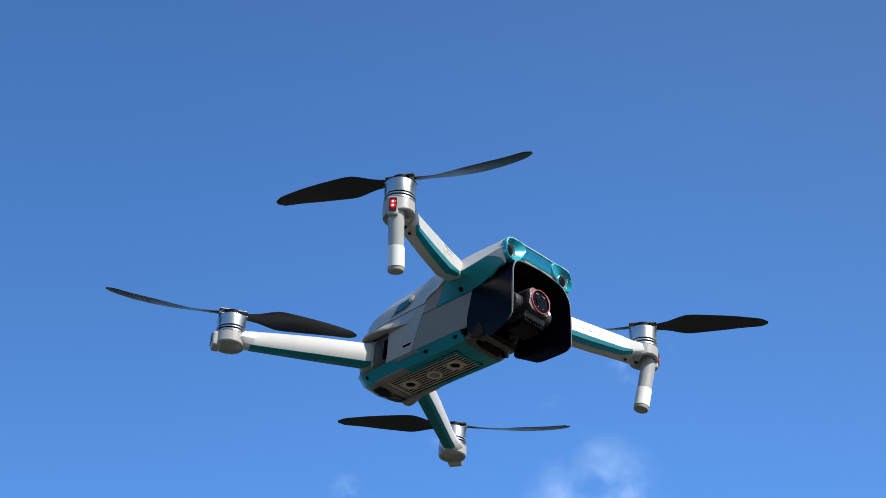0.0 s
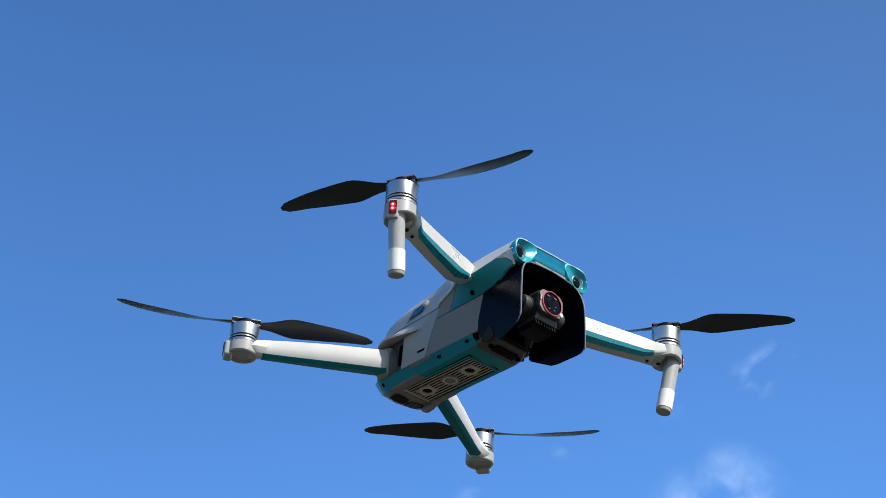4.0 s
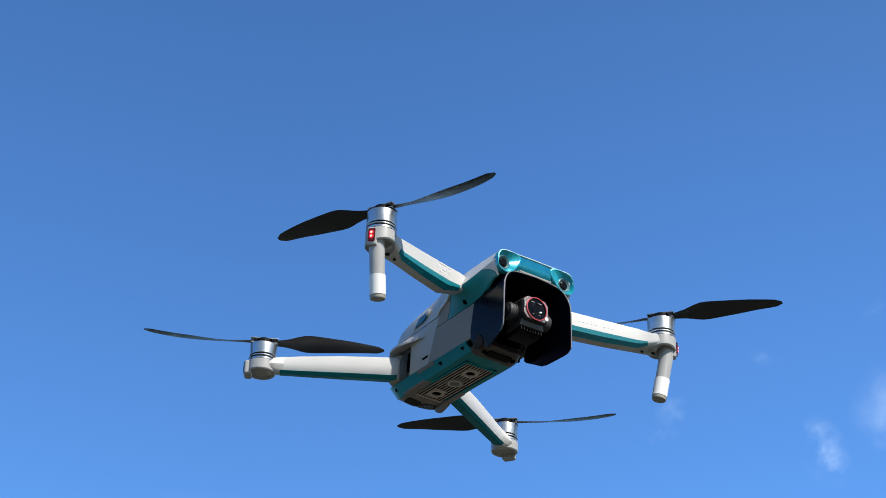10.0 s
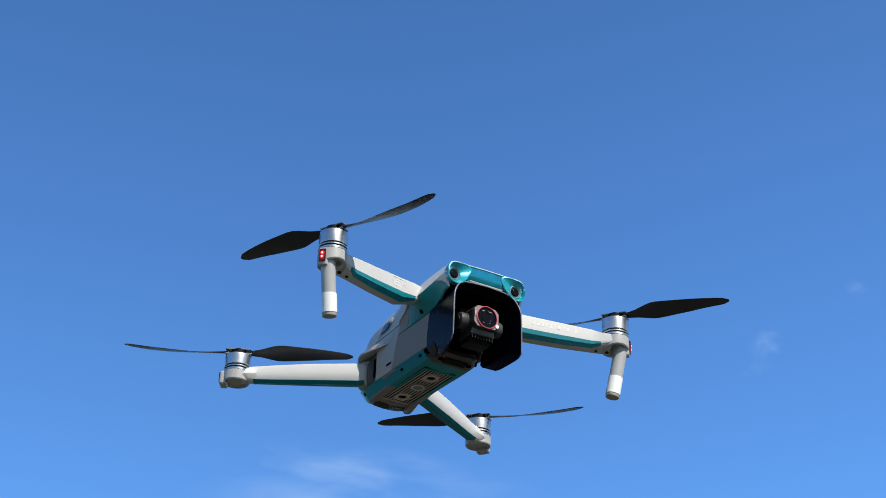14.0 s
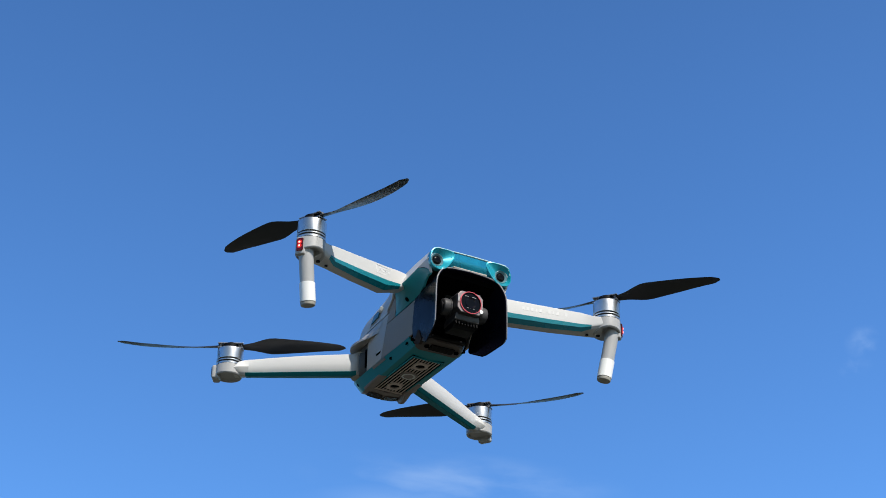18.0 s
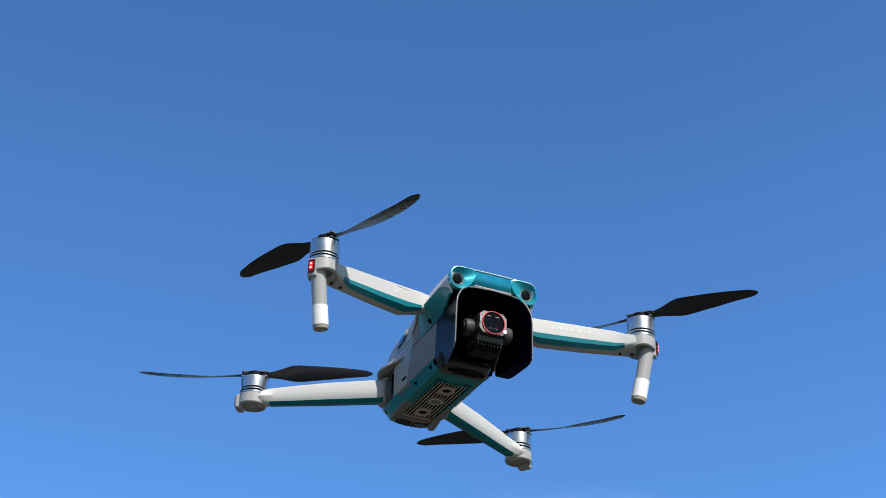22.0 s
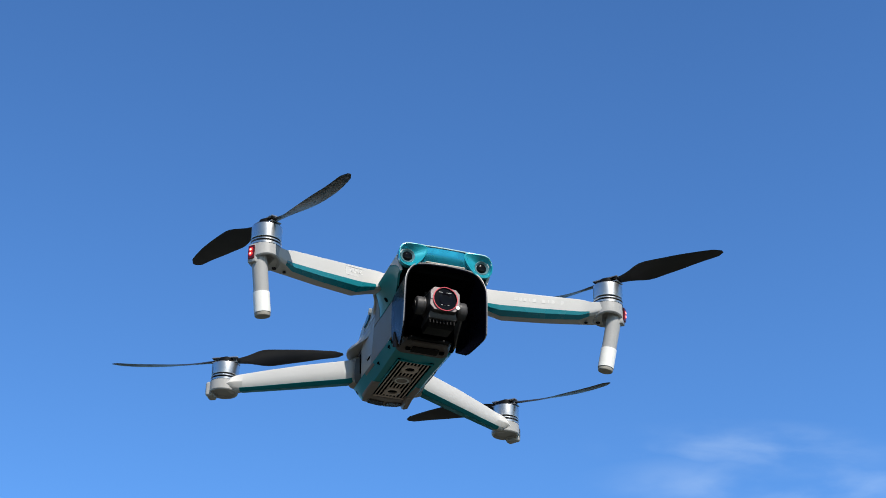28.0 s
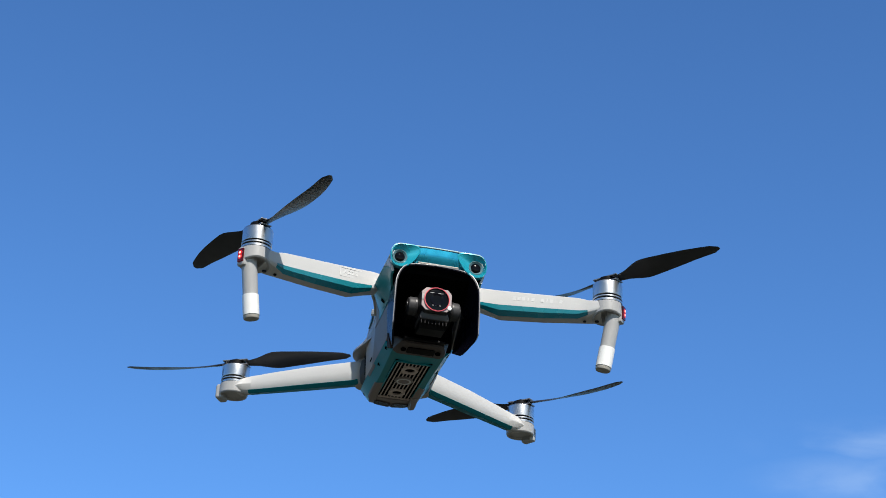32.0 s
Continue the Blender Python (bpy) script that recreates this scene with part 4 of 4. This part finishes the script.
def front_arm(s):
    put = side_pose(s)
    st = [
        (0.00, ((-6.0, 30.5), (4.5, 31.5), (7.2, 30.2), (8.0, 20), (7.9, 19.4), (7.0, 18.5), (-5, 18.5), (-7, 24))),
        (0.10, ((-6.0, 30.0), (4.5, 30.8), (7.0, 29.7), (7.8, 18.6), (7.6, 16.8), (6.0, 15.0), (-4, 14.5), (-7, 23))),
        (0.24, ((-6.0, 28.2), (4.0, 28.8), (6.5, 27.7), (7.2, 16.2), (6.6, 12.4), (3.6, 9.0), (-3, 8.2), (-7, 20))),
        (0.55, ((-5.4, 24.0), (3.8, 24.6), (6.1, 23.6), (6.8, 12.8), (6.2, 9.4), (3.4, 6.4), (-3, 5.5), (-6.6, 16))),
        (0.80, ((-5.4, 20.6), (3.8, 21.2), (6.1, 20.3), (6.8, 10.3), (6.4, 7.6), (4.2, 5.1), (-3, 4.2), (-6.6, 13))),
        (0.88, ((-7.0, 17.8), (5.0, 18.2), (8.0, 17.4), (8.6, 10.4), (8.2, 8.4), (6.8, 6.6), (-4.5, 4.5), (-8.6, 12))),
        (0.96, ((-8.0, 16.4), (6.0, 16.8), (9.6, 16.2), (10.1, 11.2), (9.8, 9.6), (8.4, 8.0), (-6, 5.2), (-10.2, 12))),
    ]
    arm = part("front_arm", rings_solid(arm_solid(FRONT_ROOT, FRONT_TIP, st, s)), LIGHT_GREY, drone, "light grey front arm with teal stripe", 0.45, 24, 3)
    for i, j in ((3, 4), (4, 5)):
        band = [(t, pts[i], pts[j]) for t, pts in st[1:5]]
        end = [(p[0], p[1]) for p in st[5][1]]
        tip = (end[i][0] * 0.98, end[i][1] - (0.9 if i == 3 else 0.1)), (end[j][0] * 0.98, end[j][1] + 0.1)
        band.append((0.872, *tip))
        part("arm_stripe", arm_band(FRONT_ROOT, FRONT_TIP, band, s, 0.3), TEAL_STRIPE, arm, "teal stripe")
    # motor seat, leg with a white sleeve, lamp
    x, y = FRONT_TIP[0] * s, FRONT_TIP[1]
    part("motor_seat", arched_seat(put), LEG_GREY, arm, "light grey motor seat", 0.15)
    motor((x, y), 18.6, 14.4)
    top, foot = Vector((131.4, -93.4, 14)), Vector((124.4, -89.6, -33))
    way = (foot - top).normalized()

    def on(z):
        p = top + way * ((z - top.z) / way.z)
        return put(p)

    w = Vector((way.x * s, way.y, way.z))
    leg = part("leg", lathe(((5.3, 0), (5.5, 3), (5.5, 8), (5.4, 14), (5.25, 32)), on(14), w, 32), LEG_GREY, drone, "light grey landing leg with white sleeve")
    part("sleeve", lathe(((5.0, 0), (5.7, 0.2), (5.7, 14.6), (5.0, 14.8)), on(-16.4), w, 32), WHITE_SLEEVE, leg, "white sleeve")
    part("foot_cap", lathe(((5.1, 0), (5.4, 0.3), (5.4, 2.2), (5.0, 2.8), (0, 2.9)), on(-30.6), w, 32), FOOT_GREY, leg, "warm grey foot")
    lean = Euler((0, 0, math.atan2(-0.64, -0.77 if s < 0 else 0.77) + math.pi / 2)).to_matrix()
    lamp = part("lamp_housing", box(134.6 * s, -94.4, 9.6, 7.4, 5.6, 14.5, lean), LEG_GREY, leg, bevel=1.6)
    at = put((136.9, -96.3, 9.9))
    part("lamp_lens", box(at.x, at.y, at.z, 5.2, 1.6, 10.2, lean), LED_RED, leg, "red position lamp", 0.7)
    for dz in (-1.5, 1.5):
        q = at + lean @ Vector((0, -0.7, dz))
        # emitting disc that paints the red halo round each lit dot
        part("lamp_glow", lathe(((1.9, 0), (1.7, 0.35), (0, 0.45)), q, lean @ Vector((0, -1, 0)), 16), LED_GLOW, leg, "red glowing disc drawn as the halo round a lit dot")
        part("lamp_dot", lathe(((0.85, 0.1), (0.75, 0.7), (0, 0.8)), q, lean @ Vector((0, -1, 0)), 14), LED_CORE, leg, "lit red dot")
    a, b, ahead, front = arm_frame(FRONT_ROOT, FRONT_TIP)
    for t, zz, r in ((0.845, 3.6, 1.2), (0.93, 3.4, 1.6)):
        part("arm_screw", lathe(((r, 0), (r, 0.8), (0, 0.8)), put(a.lerp(b, t) + front * 1.5 + Vector((0, 0, zz + 0.6))), (0, 0, -1), 12), BLACK, arm)
    # print on the arm's front face
    turn = Matrix((ahead, front, Vector((0, 0, 1)))).transposed()
    slope = math.atan2(-10.4, 93.0)

    def bar(name, t, across, z, width, height, mat, label):
        p = a.lerp(b, t) + front * across + Vector((0, 0, z))
        m = turn @ Euler((radians(3.5), -slope, 0)).to_matrix()
        bm = box(p.x, p.y, p.z, width, 0.2, height, m)
        if s < 0:
            bmesh.ops.scale(bm, vec=(-1, 1, 1), verts=bm.verts)
        part(name, bm, mat, arm, label)

    if s < 0:
        bar("label", 0.275, 6.68, 22.5, 18.5, 7.0, TAPE, "small pale label")
        for dz in (-3.3, 3.3):
            bar("label_edge", 0.275, 6.72, 22.5 + dz, 18.0, 0.45, LABEL_PRINT, "pale edge of the label")
        for dt in (-0.088, 0.088):
            bar("label_edge", 0.275 + dt, 6.72, 22.5 - dt * 10.4, 0.45, 6.6, LABEL_PRINT, "pale edge of the label")
        font = bpy.data.curves.new("label_text", "FONT")
        font.body, font.size, font.extrude = "ADS-B", 4.3, 0.06
        font.align_x, font.align_y = "CENTER", "CENTER"
        written = bpy.data.objects.new("label_text", font)
        scene.collection.objects.link(written)
        bpy.context.view_layer.update()
        letters = bpy.data.meshes.new_from_object(written)
        bpy.data.objects.remove(written)
        bm = bmesh.new()
        bm.from_mesh(letters)
        bpy.data.meshes.remove(letters)
        at = put(a.lerp(b, 0.275) + front * 6.90 + Vector((0, 0, 22.5)))
        along = put(-ahead - Vector((0, 0, math.tan(slope)))).normalized()
        up = put(Vector((0, 0, 1)) - front * 0.061)
        out = along.cross(up).normalized()
        up = out.cross(along)
        m = Matrix((along, up, out)).transposed().to_4x4()
        m.translation = at
        bm.transform(m)
        part("label_text", bm, LABEL_PRINT, arm, "white lettering on the label")
    else:
        for k, wd in enumerate((3.0, 2.6, 2.6, 0.9, 2.6, 0, 2.8, 0.9, 2.4, 0, 2.4)):
            if wd:
                bar("arm_mark", 0.35 + 0.033 * k, 6.70 - 0.03 * k, 21.0 - 0.37 * k, wd * 0.8, 2.8, ARM_PRINT, "pale printed mark")


def rear_arm(s):
    put = side_pose(s)

    def ring_at(t, top, edge, low, g, shrink=1.0):
        """One section of the rear arm: its top, the crease of its front face and the teal keel."""
        mid = (top + low) / 2
        return (t, tuple((w * shrink, mid + (z - mid) * shrink) for w, z in ((-6.0 * g, top - 0.6), (2.8 * g, top), (5.6 * g, top - 1.6), (7.5 * g, top - 0.60 * (top - edge)), (6.0 * g, edge + 0.4), (3.8 * g, low), (-3.4 * g, low + 1.3), (-6.4 * g, edge + 5))))

    st = [ring_at(*row) for row in ((-0.038, 2.1, -14.4, -16.6, 1.06, 0.34), (-0.033, 2.1, -14.4, -16.6, 1.06, 0.60), (-0.023, 2.1, -14.4, -16.6, 1.06, 0.80), (-0.007, 2.1, -14.5, -16.7, 1.06, 0.93), (0.010, 2.0, -14.7, -16.8, 1.06, 0.985), (0.032, 1.9, -14.9, -17.0, 1.06), (0.40, 0.0, -15.8, -17.8, 1.0), (0.70, -2.6, -16.6, -18.3, 0.90),
                                    (0.80, -3.8, -16.8, -18.4, 0.88), (0.84, -4.2, -16.9, -18.5, 0.92), (0.87, -4.7, -17.0, -18.6, 1.00), (0.90, -5.6, -17.1, -18.7, 1.15), (0.925, -7.2, -17.2, -18.8, 1.32), (0.955, -10.2, -17.4, -18.8, 1.34))]
    arm = part("rear_arm", rings_solid(arm_solid(REAR_ROOT, REAR_TIP, st, s)), LIGHT_GREY, drone, "light grey rear arm with teal keel", 0.6, 32, 3)
    for i, j in ((4, 5), (5, 6), (6, 7)):
        band = [(t, pts[i], pts[j]) for t, pts in st[3:9]]
        end = st[9]
        band.append((0.862, *[(p[0], p[1]) for p in (end[1][i], end[1][j])]))
        part("arm_stripe", arm_band(REAR_ROOT, REAR_TIP, band, s, 0.4), KEEL_TEAL, arm, "teal stripe")
    x, y = REAR_TIP[0] * s, REAR_TIP[1]
    # the leg's darker grey puts the rear seat's shade into its colour
    part("motor_seat", lathe(((8.4, -17.4), (8.9, -18.9), (10.3, -19.0), (11.0, -18.0), (11.0, -10.8), (10.8, -10.4)), (x, y, 0)), LEG_GREY, arm, "light grey motor seat", 0.2)
    socket = [ring_at(t, 1.9, -14.6, -16.8, 1.06, k) for t, k in ((-0.110, 1.04), (-0.085, 1.14), (-0.042, 1.14), (-0.030, 1.08), (-0.026, 0.98))]
    part("arm_socket", rings_solid(arm_solid(REAR_ROOT, REAR_TIP, socket, s)), SOCKET_GREY, drone, "dark grey socket round the arm's root", 0.5, 32, 2)
    motor((x, y), -8.4, 13.4)
    turn = Euler((0, 0, radians(30) * s)).to_matrix()

    def out(d):
        return (REAR_TIP[0] + 0.866 * d) * s, REAR_TIP[1] + 0.5 * d

    # same darker grey here, for the shade on the stub
    part("tail_nub", box(*out(9.8), -15.9, 6.6, 11.4, 11.8, turn), LEG_GREY, arm, "light grey lamp housing and stub below the motor", 2.0, 32, 4)
    part("tail_lamp", box(*out(13.2), -15.0, 1.0, 6.2, 8.0, turn), LAMP_SMOKED, arm, "smoked lamp on the tail", 0.4)


for s in (-1, 1):
    front_arm(s)
    rear_arm(s)
propeller((-FRONT_TIP[0], FRONT_TIP[1]), 33.2, -66, 1)
propeller((FRONT_TIP[0], FRONT_TIP[1]), 33.2, -54, -1)
propeller((-REAR_TIP[0], REAR_TIP[1]), 5.2, -30, -1)
propeller((REAR_TIP[0], REAR_TIP[1]), 5.2, -46, 1)
